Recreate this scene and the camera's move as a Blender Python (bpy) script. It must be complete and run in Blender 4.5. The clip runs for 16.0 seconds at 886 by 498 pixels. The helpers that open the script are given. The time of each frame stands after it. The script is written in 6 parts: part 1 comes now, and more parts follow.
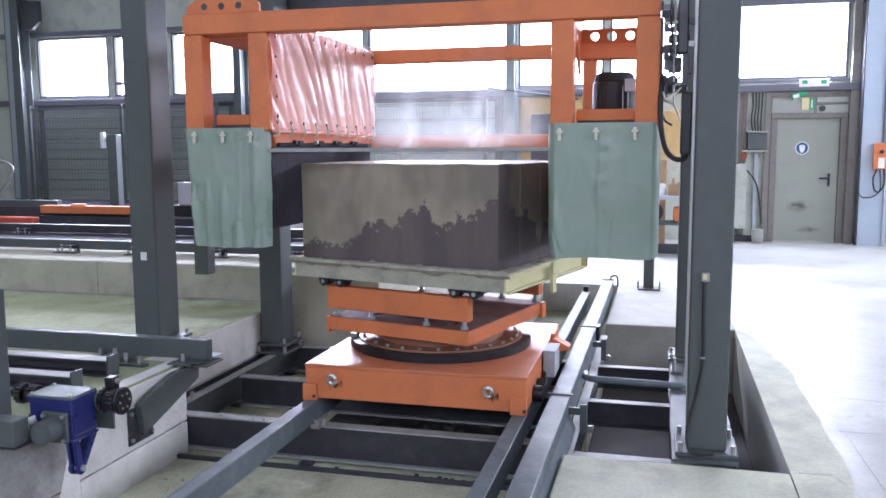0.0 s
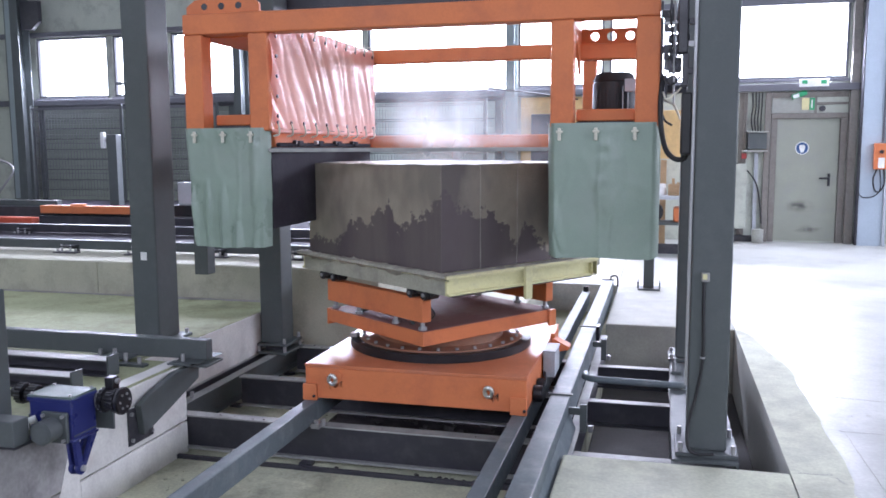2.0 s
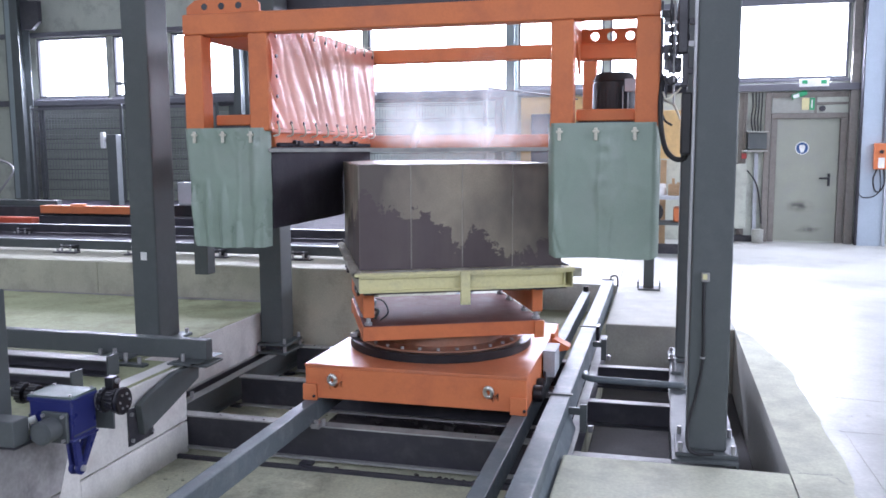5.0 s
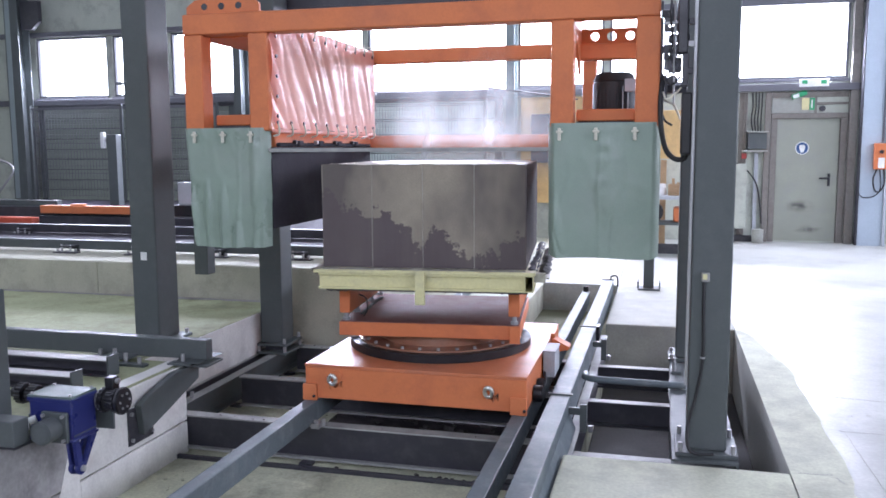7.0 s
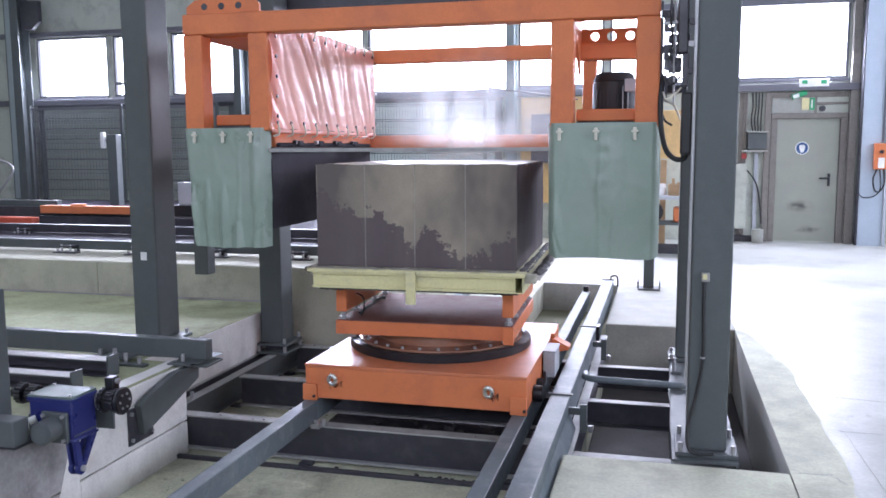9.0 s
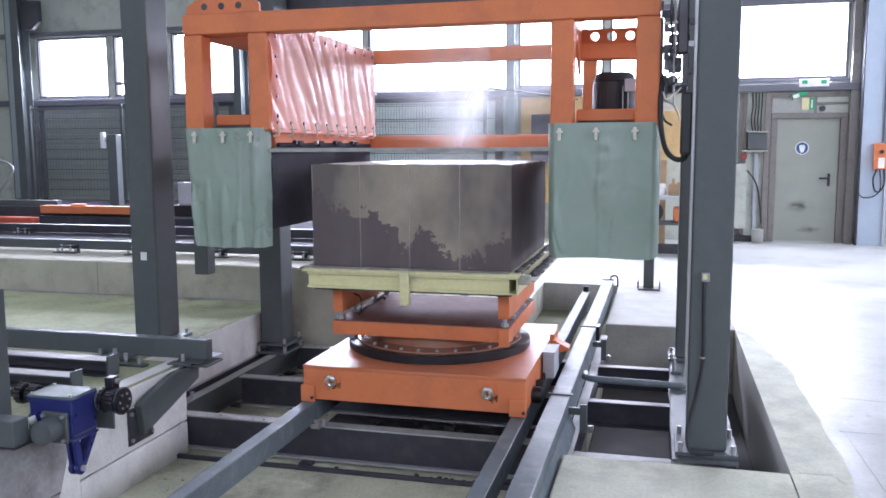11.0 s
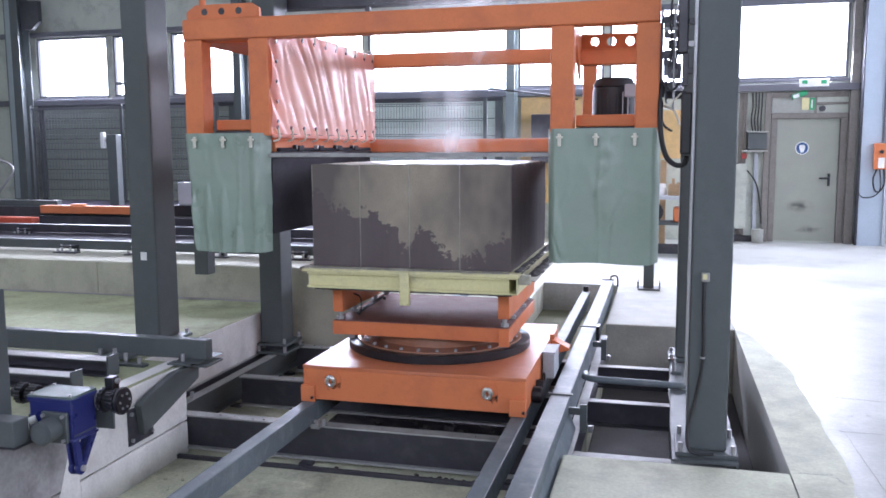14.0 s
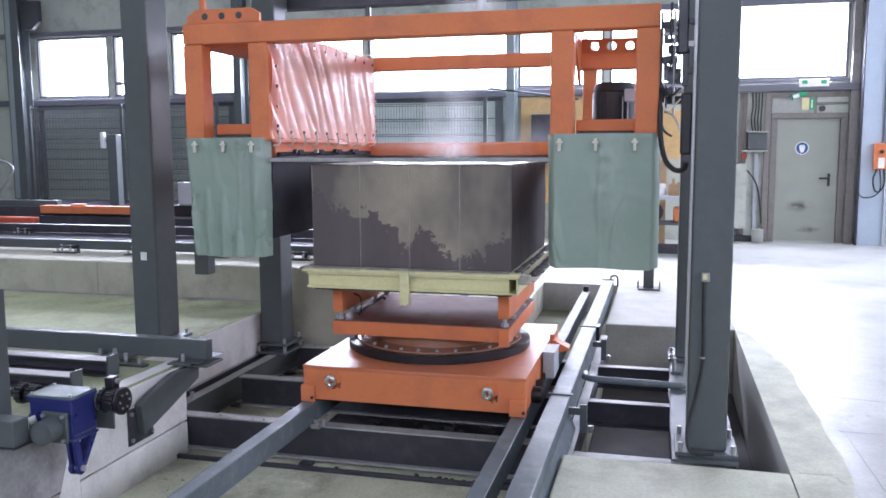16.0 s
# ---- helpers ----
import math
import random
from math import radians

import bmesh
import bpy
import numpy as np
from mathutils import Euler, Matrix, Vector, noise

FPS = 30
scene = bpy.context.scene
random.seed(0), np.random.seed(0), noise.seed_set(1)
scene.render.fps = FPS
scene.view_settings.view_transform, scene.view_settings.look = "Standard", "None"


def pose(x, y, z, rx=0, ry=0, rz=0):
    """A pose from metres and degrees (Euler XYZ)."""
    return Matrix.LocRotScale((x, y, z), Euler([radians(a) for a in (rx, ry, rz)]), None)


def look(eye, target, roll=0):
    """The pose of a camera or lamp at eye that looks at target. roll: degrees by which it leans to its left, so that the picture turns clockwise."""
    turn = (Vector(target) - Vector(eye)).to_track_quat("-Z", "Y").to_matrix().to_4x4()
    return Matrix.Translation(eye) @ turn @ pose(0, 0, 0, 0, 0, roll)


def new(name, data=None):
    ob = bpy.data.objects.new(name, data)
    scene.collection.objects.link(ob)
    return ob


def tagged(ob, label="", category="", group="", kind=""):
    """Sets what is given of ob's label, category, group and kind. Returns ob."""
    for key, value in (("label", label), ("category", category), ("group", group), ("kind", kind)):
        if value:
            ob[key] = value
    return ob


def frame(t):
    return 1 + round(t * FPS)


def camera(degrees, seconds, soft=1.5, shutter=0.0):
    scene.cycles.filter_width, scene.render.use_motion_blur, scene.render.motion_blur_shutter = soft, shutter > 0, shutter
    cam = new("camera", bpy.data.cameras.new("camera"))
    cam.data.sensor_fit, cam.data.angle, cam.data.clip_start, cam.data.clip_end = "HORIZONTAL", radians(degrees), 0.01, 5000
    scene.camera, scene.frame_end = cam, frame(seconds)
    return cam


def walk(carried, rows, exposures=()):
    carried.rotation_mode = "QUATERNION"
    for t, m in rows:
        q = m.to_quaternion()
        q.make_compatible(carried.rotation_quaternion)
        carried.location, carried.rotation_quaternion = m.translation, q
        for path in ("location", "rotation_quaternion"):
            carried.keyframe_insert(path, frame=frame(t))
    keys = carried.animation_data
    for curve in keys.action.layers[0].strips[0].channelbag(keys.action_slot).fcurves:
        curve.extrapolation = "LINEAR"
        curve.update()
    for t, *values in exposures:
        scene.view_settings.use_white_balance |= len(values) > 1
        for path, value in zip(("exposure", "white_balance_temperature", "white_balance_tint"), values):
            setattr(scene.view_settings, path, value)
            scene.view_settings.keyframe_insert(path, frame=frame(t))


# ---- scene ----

# camera: stands still on a tripod at eye height
cam = camera(55.33, 16.0, soft=1.7)
EYE = (1.4215, -5.3983, 1.56)
AIM = (1.4215 - 0.24996, -5.3983 + 0.96095, 1.56 - 0.11873)
walk(cam, [(0, look(EYE, AIM, -0.27)), (16, look(EYE, AIM, -0.27))], exposures=[(0, 0.17, 5700, 26), (16, 0.17, 5700, 26)])

# ---------------------------------------------------------------- light
world = bpy.data.worlds.new("world")
scene.world = world
world.use_nodes = True
wn = world.node_tree.nodes
wl = world.node_tree.links
sky = wn.new("ShaderNodeTexSky")
sky.sky_type = "NISHITA"
sky.sun_disc = False
sky.sun_elevation = radians(38)
sky.sun_rotation = radians(35)
wl.new(sky.outputs[0], wn["Background"].inputs[0])
wn["Background"].inputs[1].default_value = 0.12


def window_light(x, y, z, w, h, toward, watts, color=(0.93, 0.97, 1.0)):
    """Daylight at one rear window opening, or an added fill lamp with no opening."""
    data = bpy.data.lights.new("window_light", "AREA")
    data.shape, data.size, data.size_y, data.energy, data.color = "RECTANGLE", w, h, watts, color
    ob = new("window_light", data)
    ob.matrix_world = look((x, y, z), (x + toward[0], y + toward[1], z + toward[2]))
    return ob


# rear window band
window_light(-9.4, 9.2, 3.2, 3.0, 1.2, (0, -1, -0.3), 340)
window_light(-3.6, 9.2, 3.2, 4.6, 1.2, (0, -1, -0.3), 620)
window_light(0.4, 9.2, 3.2, 2.8, 1.2, (0, -1, -0.3), 320)
window_light(3.4, 9.2, 3.3, 1.7, 1.3, (0, -1, -0.3), 215)
# added unseen fill lamps: two overhead, one behind the camera
window_light(4.9, 3.2, 6.9, 2.2, 9.0, (0, 0, -1), 150)
window_light(-6.5, 1.0, 6.9, 1.6, 10.0, (0, 0, -1), 190)
window_light(-1.0, -11.5, 4.4, 14.0, 1.6, (0, 1, -0.2), 470)
# added unseen fill lamps on the east side; brighten the facing and the tarpaulin
window_light(8.8, -4.5, 3.4, 8.0, 1.4, (-1, 0, -0.25), 300)
window_light(8.8, 4.6, 3.2, 7.0, 1.6, (-1, -0.1, -0.2), 430)

# ---------------------------------------------------------------- materials


def mat(name, color, rough=0.6, metal=0.0, vary=0.12, scale=6.0, fine=60.0, bump=0.15, dirt=None, dirt_amount=0.4, dirt_scale=2.5,
        rough_vary=0.12, spec=0.5, by_object=0.0):
    """A procedural surface: large and fine variation of the colour, patches of dirt, fine relief."""
    m = bpy.data.materials.new(name)
    m.use_nodes = True
    n, l = m.node_tree.nodes, m.node_tree.links
    b = n["Principled BSDF"]
    b.inputs["Metallic"].default_value = metal
    b.inputs["Specular IOR Level"].default_value = spec
    tc = n.new("ShaderNodeTexCoord")
    big = n.new("ShaderNodeTexNoise")
    big.inputs["Scale"].default_value, big.inputs["Detail"].default_value, big.inputs["Roughness"].default_value = scale, 5, 0.6
    small = n.new("ShaderNodeTexNoise")
    small.inputs["Scale"].default_value, small.inputs["Detail"].default_value = fine, 3
    l.new(tc.outputs["Object"], big.inputs["Vector"])
    l.new(tc.outputs["Object"], small.inputs["Vector"])
    ramp = n.new("ShaderNodeMapRange")
    ramp.inputs["From Min"].default_value, ramp.inputs["From Max"].default_value = 0.3, 0.7
    ramp.inputs["To Min"].default_value, ramp.inputs["To Max"].default_value = 1 - vary, 1 + vary
    l.new(big.outputs["Fac"], ramp.inputs["Value"])
    ramp2 = n.new("ShaderNodeMapRange")
    ramp2.inputs["From Min"].default_value, ramp2.inputs["From Max"].default_value = 0.3, 0.7
    ramp2.inputs["To Min"].default_value, ramp2.inputs["To Max"].default_value = 1 - vary * 0.6, 1 + vary * 0.6
    l.new(small.outputs["Fac"], ramp2.inputs["Value"])
    mul = n.new("ShaderNodeMath")
    mul.operation = "MULTIPLY"
    l.new(ramp.outputs[0], mul.inputs[0])
    l.new(ramp2.outputs[0], mul.inputs[1])
    last = mul.outputs[0]
    if by_object:
        info = n.new("ShaderNodeObjectInfo")
        r3 = n.new("ShaderNodeMapRange")
        r3.inputs["To Min"].default_value, r3.inputs["To Max"].default_value = 1 - by_object, 1 + by_object
        l.new(info.outputs["Random"], r3.inputs["Value"])
        m3 = n.new("ShaderNodeMath")
        m3.operation = "MULTIPLY"
        l.new(last, m3.inputs[0])
        l.new(r3.outputs[0], m3.inputs[1])
        last = m3.outputs[0]
    tint = n.new("ShaderNodeVectorMath")
    tint.operation = "SCALE"
    tint.inputs[0].default_value = color
    l.new(last, tint.inputs["Scale"])
    out = tint.outputs[0]
    if dirt:
        d = n.new("ShaderNodeTexNoise")
        d.inputs["Scale"].default_value, d.inputs["Detail"].default_value, d.inputs["Roughness"].default_value = dirt_scale, 7, 0.68
        l.new(tc.outputs["Object"], d.inputs["Vector"])
        dr = n.new("ShaderNodeMapRange")
        dr.inputs["From Min"].default_value, dr.inputs["From Max"].default_value = 0.48, 0.68
        dr.inputs["To Max"].default_value = dirt_amount
        l.new(d.outputs["Fac"], dr.inputs["Value"])
        mix = n.new("ShaderNodeMix")
        mix.data_type = "RGBA"
        l.new(dr.outputs[0], mix.inputs[0])
        l.new(out, mix.inputs[6])
        mix.inputs[7].default_value = (*dirt, 1)
        out = mix.outputs[2]
    l.new(out, b.inputs["Base Color"])
    rr = n.new("ShaderNodeMapRange")
    rr.inputs["From Min"].default_value, rr.inputs["From Max"].default_value = 0.3, 0.7
    rr.inputs["To Min"].default_value, rr.inputs["To Max"].default_value = max(0.03, rough - rough_vary), min(1, rough + rough_vary)
    l.new(big.outputs["Fac"], rr.inputs["Value"])
    l.new(rr.outputs[0], b.inputs["Roughness"])
    if bump:
        bp = n.new("ShaderNodeBump")
        bp.inputs["Strength"].default_value, bp.inputs["Distance"].default_value = bump, 0.004
        l.new(small.outputs["Fac"], bp.inputs["Height"])
        l.new(bp.outputs[0], b.inputs["Normal"])
    return m


def glow(name, color, strength):
    m = bpy.data.materials.new(name)
    m.use_nodes = True
    b = m.node_tree.nodes["Principled BSDF"]
    b.inputs["Base Color"].default_value = (*color, 1)
    b.inputs["Emission Color"].default_value = (*color, 1)
    b.inputs["Emission Strength"].default_value = strength
    return m


FLOOR = mat("polished_concrete", (0.40, 0.405, 0.375), 0.42, vary=0.16, scale=1.3, fine=45, bump=0.08, dirt=(0.25, 0.25, 0.225), dirt_amount=0.7, dirt_scale=1.1)
PLATFORM = mat("worn_concrete", (0.36, 0.385, 0.235), 0.8, vary=0.2, scale=1.6, fine=50, bump=0.2, dirt=(0.16, 0.165, 0.095), dirt_amount=0.9, dirt_scale=1.5, spec=0.25)
WALLCON = mat("cast_concrete", (0.43, 0.425, 0.335), 0.8, vary=0.12, scale=3.0, fine=70, bump=0.3, dirt=(0.25, 0.235, 0.19), dirt_amount=0.75, dirt_scale=2.4)
BAYFLOOR = mat("dark_bay_floor", (0.05, 0.045, 0.043), 0.85, vary=0.2, scale=3, fine=60, bump=0.4, dirt=(0.03, 0.027, 0.03), dirt_amount=0.8, dirt_scale=2.2)
# dusty steel, made paler to paint the light on upward faces
DUSTYLIT = mat("dusty_lit_steel", (0.33, 0.33, 0.315), 0.55, vary=0.18, scale=7, fine=70, bump=0.15, dirt=(0.15, 0.15, 0.15), dirt_amount=0.6, dirt_scale=5)
PITFLOOR = mat("pit_floor_concrete", (0.53, 0.54, 0.40), 0.85, vary=0.2, scale=2.5, fine=60, bump=0.35, dirt=(0.16, 0.155, 0.12), dirt_amount=0.75, dirt_scale=1.6)
MOSSY = mat("greenish_dirt", (0.15, 0.15, 0.095), 0.9, vary=0.25, scale=3, fine=50, bump=0.5, dirt=(0.08, 0.075, 0.05), dirt_amount=0.7, dirt_scale=3, spec=0.2)
GREY = mat("grey_blue_paint", (0.089, 0.101, 0.101), 0.5, vary=0.06, scale=4, fine=90, bump=0.05, dirt=(0.14, 0.15, 0.155), dirt_amount=0.3, dirt_scale=5, spec=0.3)
GREYDARK = mat("dark_grey_paint", (0.038, 0.037, 0.047), 0.45, vary=0.08, scale=5, fine=90, bump=0.06, dirt=(0.11, 0.11, 0.11), dirt_amount=0.35, dirt_scale=6)
RAIL = mat("rail_grey_paint", (0.12, 0.145, 0.16), 0.50, vary=0.12, scale=5, fine=60, bump=0.10, dirt=(0.25, 0.27, 0.265), dirt_amount=0.6, dirt_scale=6, spec=0.3)
ORANGE = mat("orange_paint", (0.64, 0.205, 0.082), 0.48, vary=0.05, scale=3, fine=110, bump=0.04, dirt=(0.42, 0.13, 0.07), dirt_amount=0.45, dirt_scale=5, spec=0.15)
DECKORANGE = mat("scuffed_orange_deck", (0.58, 0.19, 0.085), 0.42, vary=0.10, scale=4, fine=80, bump=0.06, dirt=(0.36, 0.17, 0.12), dirt_amount=0.5, dirt_scale=4, spec=0.2)
REDORANGE = mat("red_orange_paint", (0.55, 0.10, 0.05), 0.4, vary=0.08, scale=4, fine=90, bump=0.05)
JAWM = mat("matt_black_plate", (0.04, 0.037, 0.046), 0.8, vary=0.15, scale=4, fine=60, bump=0.1, dirt=(0.09, 0.085, 0.09), dirt_amount=0.4, spec=0.1)
STEEL = mat("bright_steel", (0.42, 0.42, 0.43), 0.5, 0.8, vary=0.1, scale=9, fine=90, bump=0.1)
BLACK = mat("black_steel", (0.018, 0.018, 0.022), 0.38, 0.2, vary=0.2, scale=8, fine=90, bump=0.1)
RUBBER = mat("black_rubber", (0.02, 0.02, 0.022), 0.55, vary=0.15, scale=8, fine=90, bump=0.1)
CREAM = mat("cream_paint", (0.66, 0.62, 0.33), 0.5, vary=0.08, scale=6, fine=60, bump=0.15, dirt=(0.30, 0.29, 0.22), dirt_amount=0.55, dirt_scale=6)
DIRTYCREAM = mat("dirty_cream_paint", (0.40, 0.39, 0.31), 0.7, vary=0.15, scale=6, fine=60, bump=0.3, dirt=(0.22, 0.21, 0.18), dirt_amount=0.7, dirt_scale=4)
SLURRY = mat("dried_slurry", (0.36, 0.34, 0.28), 0.9, vary=0.25, scale=9, fine=70, bump=0.9, dirt=(0.25, 0.24, 0.21), dirt_amount=0.6, dirt_scale=7)
CANVAS = mat("grey_green_canvas", (0.235, 0.305, 0.25), 0.36, vary=0.07, scale=4, fine=160, bump=0.12, dirt=(0.30, 0.33, 0.30), dirt_amount=0.35, dirt_scale=3)
BLUE = mat("blue_paint", (0.021, 0.027, 0.135), 0.33, vary=0.1, scale=6, fine=70, bump=0.08)
WALLPANEL = mat("wall_panel", (0.44, 0.47, 0.405), 0.7, vary=0.09, scale=1.5, fine=40, bump=0.1, dirt=(0.19, 0.175, 0.165), dirt_amount=0.6, dirt_scale=2.2)
WHITEWASH = mat("limewashed_concrete", (0.72, 0.71, 0.68), 0.8, vary=0.1, scale=3, fine=60, bump=0.3, dirt=(0.36, 0.34, 0.33), dirt_amount=0.5, dirt_scale=2.6)
# pitted concrete darkened for shade on the facing; also the platform's dirt strip
DIRTSHADE = mat("pitted_shaded_concrete", (0.31, 0.30, 0.30), 0.9, vary=0.18, scale=4, fine=45, bump=0.6, dirt=(0.12, 0.115, 0.12), dirt_amount=0.75, dirt_scale=3)
KERB = mat("rough_kerb_concrete", (0.37, 0.37, 0.315), 0.75, vary=0.14, scale=2.6, fine=60, bump=0.3, dirt=(0.27, 0.265, 0.25), dirt_amount=0.55, dirt_scale=2.2)
SLABM = mat("screed_concrete", (0.50, 0.51, 0.39), 0.75, vary=0.16, scale=2.8, fine=55, bump=0.5, dirt=(0.30, 0.295, 0.235), dirt_amount=0.7, dirt_scale=2.6)
GATE = mat("ribbed_gate_panel", (0.21, 0.235, 0.205), 0.6, vary=0.08, scale=3, fine=50, bump=0.1, by_object=0.06)
PALEGATE = mat("pale_gate_panel", (0.44, 0.50, 0.45), 0.6, vary=0.08, scale=3, fine=50, bump=0.1, by_object=0.06)
CEIL = mat("ceiling_sheet", (0.30, 0.32, 0.32), 0.8, vary=0.05, scale=1, fine=30)
DOORM = mat("grey_door_paint", (0.29, 0.305, 0.25), 0.5, vary=0.06, scale=3, fine=60, bump=0.06, dirt=(0.27, 0.28, 0.27), dirt_amount=0.5, dirt_scale=2.5)
TRIM = mat("window_trim", (0.40, 0.42, 0.45), 0.6)
SILL = mat("grey_window_frame", (0.12, 0.122, 0.14), 0.6, vary=0.1, dirt=(0.10, 0.10, 0.11))
BOARD = mat("weathered_board", (0.21, 0.195, 0.175), 0.85, vary=0.2, scale=4, fine=45, bump=0.3, dirt=(0.12, 0.10, 0.09), dirt_amount=0.75, dirt_scale=4)
LIMEBOARD = mat("stained_pale_board", (0.34, 0.35, 0.315), 0.8, vary=0.14, scale=3, fine=45, bump=0.2, dirt=(0.20, 0.18, 0.16), dirt_amount=0.7, dirt_scale=3)
PALECOL = mat("pale_grey_column_paint", (0.24, 0.285, 0.29), 0.5, vary=0.08, scale=3, fine=50)
# oily black that also paints the shade under the trolley
OILSHADE = mat("black_oil_and_shade", (0.035, 0.029, 0.035), 0.7, vary=0.3, scale=5, fine=50, bump=0.5, dirt=(0.11, 0.10, 0.095), dirt_amount=0.75, dirt_scale=3.5, spec=0.2)
EYESTEEL = mat("polished_steel", (0.72, 0.72, 0.70), 0.28, 0.9, vary=0.1, scale=12, fine=90, bump=0.05)
WHITE = mat("white_plastic", (0.75, 0.76, 0.75), 0.45)
YELLOW = mat("ochre_board", (0.62, 0.42, 0.18), 0.7, dirt=(0.4, 0.27, 0.14))
SKYGLOW = glow("overcast_sky", (0.95, 0.98, 1.0), 7.0)



def grease_material():
    """Thin brown grease, broken up and clear in places."""
    m = mat("grease_stain", (0.16, 0.06, 0.035), 0.45, vary=0.2, scale=20, bump=0)
    n, l = m.node_tree.nodes, m.node_tree.links
    tc = n.new("ShaderNodeTexCoord")
    t = n.new("ShaderNodeTexNoise")
    t.inputs["Scale"].default_value, t.inputs["Detail"].default_value = 26.0, 5
    l.new(tc.outputs["Object"], t.inputs["Vector"])
    r = n.new("ShaderNodeMapRange")
    r.inputs["From Min"].default_value, r.inputs["From Max"].default_value, r.inputs["To Max"].default_value = 0.40, 0.70, 0.75
    l.new(t.outputs["Fac"], r.inputs["Value"])
    l.new(r.outputs[0], n["Principled BSDF"].inputs["Alpha"])
    return m


GREASE = grease_material()


def cake_material():
    """Aerated concrete, pale where it has dried and dark with a ragged edge where it is wet; its +x face is darkened
    for shade.
    """
    m = mat("aerated_concrete", (0.33, 0.29, 0.225), 0.85, vary=0.12, scale=5, fine=120, bump=0.35)
    n, l = m.node_tree.nodes, m.node_tree.links
    b = n["Principled BSDF"]
    dry = b.inputs["Base Color"].links[0].from_socket
    tc = n.new("ShaderNodeTexCoord")
    sep = n.new("ShaderNodeSeparateXYZ")
    l.new(tc.outputs["Object"], sep.inputs[0])

    def noise_at(scale, detail, stretch=(1, 1, 1)):
        mp = n.new("ShaderNodeMapping")
        mp.inputs["Scale"].default_value = stretch
        l.new(tc.outputs["Object"], mp.inputs["Vector"])
        t = n.new("ShaderNodeTexNoise")
        t.inputs["Scale"].default_value, t.inputs["Detail"].default_value, t.inputs["Roughness"].default_value = scale, detail, 0.62
        l.new(mp.outputs[0], t.inputs["Vector"])
        return t.outputs["Fac"]

    def calc(op, a, c):
        k = n.new("ShaderNodeMath")
        k.operation = op
        for i, v in enumerate((a, c)):
            if isinstance(v, float):
                k.inputs[i].default_value = v
            else:
                l.new(v, k.inputs[i])
        return k.outputs[0]
    def profile(axis, stops):
        """Height of the wet edge along one face, in metres."""
        rp = n.new("ShaderNodeValToRGB")
        e = rp.color_ramp.elements
        while len(e) < len(stops):
            e.new(0.5)
        for k, (u, h) in enumerate(stops):
            e[k].position = u
            e[k].color = (h, h, h, 1)
        l.new(calc("ADD", calc("MULTIPLY", sep.outputs[axis], 1 / 1.4), 0.5), rp.inputs["Fac"])
        return rp.outputs["Color"]
    # the edge falls along the scored face and is level on the next one; the third has shade painted to the top in the
    # wet tone
    front = profile("X", [(0.09, 0.47), (0.143, 0.39), (0.2, 0.36), (0.26, 0.31), (0.355, 0.31), (0.41, 0.265), (0.457, 0.235), (0.465, 0.14), (0.496, 0.10), (0.52, 0.15), (0.55, 0.25), (0.575, 0.25), (0.607, 0.19), (0.63, 0.12), (0.70, 0.075), (0.817, 0.085), (0.864, 0.17), (0.91, 0.20)])
    side = profile("Y", [(0.0, 0.42), (0.08, 0.33), (0.2, 0.27), (0.27, 0.24), (0.33, 0.35), (0.42, 0.34), (0.5, 0.22), (0.62, 0.27), (0.7, 0.12), (0.98, 0.10)])
    left = calc("LESS_THAN", sep.outputs["X"], -0.585)
    right = calc("GREATER_THAN", sep.outputs["X"], 0.600)
    plain = calc("SUBTRACT", calc("SUBTRACT", 1.0, left), right)
    edge = calc("ADD", calc("ADD", calc("MULTIPLY", front, plain), calc("MULTIPLY", side, left)), calc("MULTIPLY", right, 0.62))
    edge = calc("ADD", edge, calc("MULTIPLY", calc("SUBTRACT", noise_at(19.0, 12), 0.49), 0.36))
    wet = calc("SUBTRACT", edge, sep.outputs["Z"])
    # broad damp patches in the dried part
    damp = n.new("ShaderNodeMapRange")
    damp.inputs["From Min"].default_value, damp.inputs["From Max"].default_value = 0.42, 0.66
    damp.inputs["To Max"].default_value = 0.8
    l.new(noise_at(2.6, 3, (1, 1, 0.6)), damp.inputs["Value"])
    moist = n.new("ShaderNodeMix")
    moist.data_type = "RGBA"
    far = n.new("ShaderNodeMapRange")
    far.inputs["From Min"].default_value, far.inputs["From Max"].default_value, far.inputs["To Max"].default_value = 0.10, 0.52, 0.62
    l.new(calc("ABSOLUTE", calc("ADD", sep.outputs["X"], -0.06), 0.0), far.inputs["Value"])
    dampness = calc("MINIMUM", calc("ADD", calc("MULTIPLY", damp.outputs[0], 0.7), calc("MULTIPLY", far.outputs[0], plain)), 0.92)
    l.new(dampness, moist.inputs[0])
    l.new(dry, moist.inputs[6])
    moist.inputs[7].default_value = (0.105, 0.090, 0.086, 1)
    dry = moist.outputs[2]
    r = n.new("ShaderNodeMapRange")
    r.inputs["From Min"].default_value, r.inputs["From Max"].default_value = -0.006, 0.010
    l.new(wet, r.inputs["Value"])
    drip = n.new("ShaderNodeMapRange")
    drip.inputs["From Min"].default_value, drip.inputs["From Max"].default_value = 0.4, 0.62
    l.new(noise_at(4.0, 4, (1, 1, 0.12)), drip.inputs["Value"])
    mask = calc("MULTIPLY", r.outputs[0], calc("ADD", calc("MULTIPLY", drip.outputs[0], -0.16), 1.0))
    mix = n.new("ShaderNodeMix")
    mix.data_type = "RGBA"
    l.new(mask, mix.inputs[0])
    l.new(dry, mix.inputs[6])
    mix.inputs[7].default_value = (0.104, 0.083, 0.086, 1)
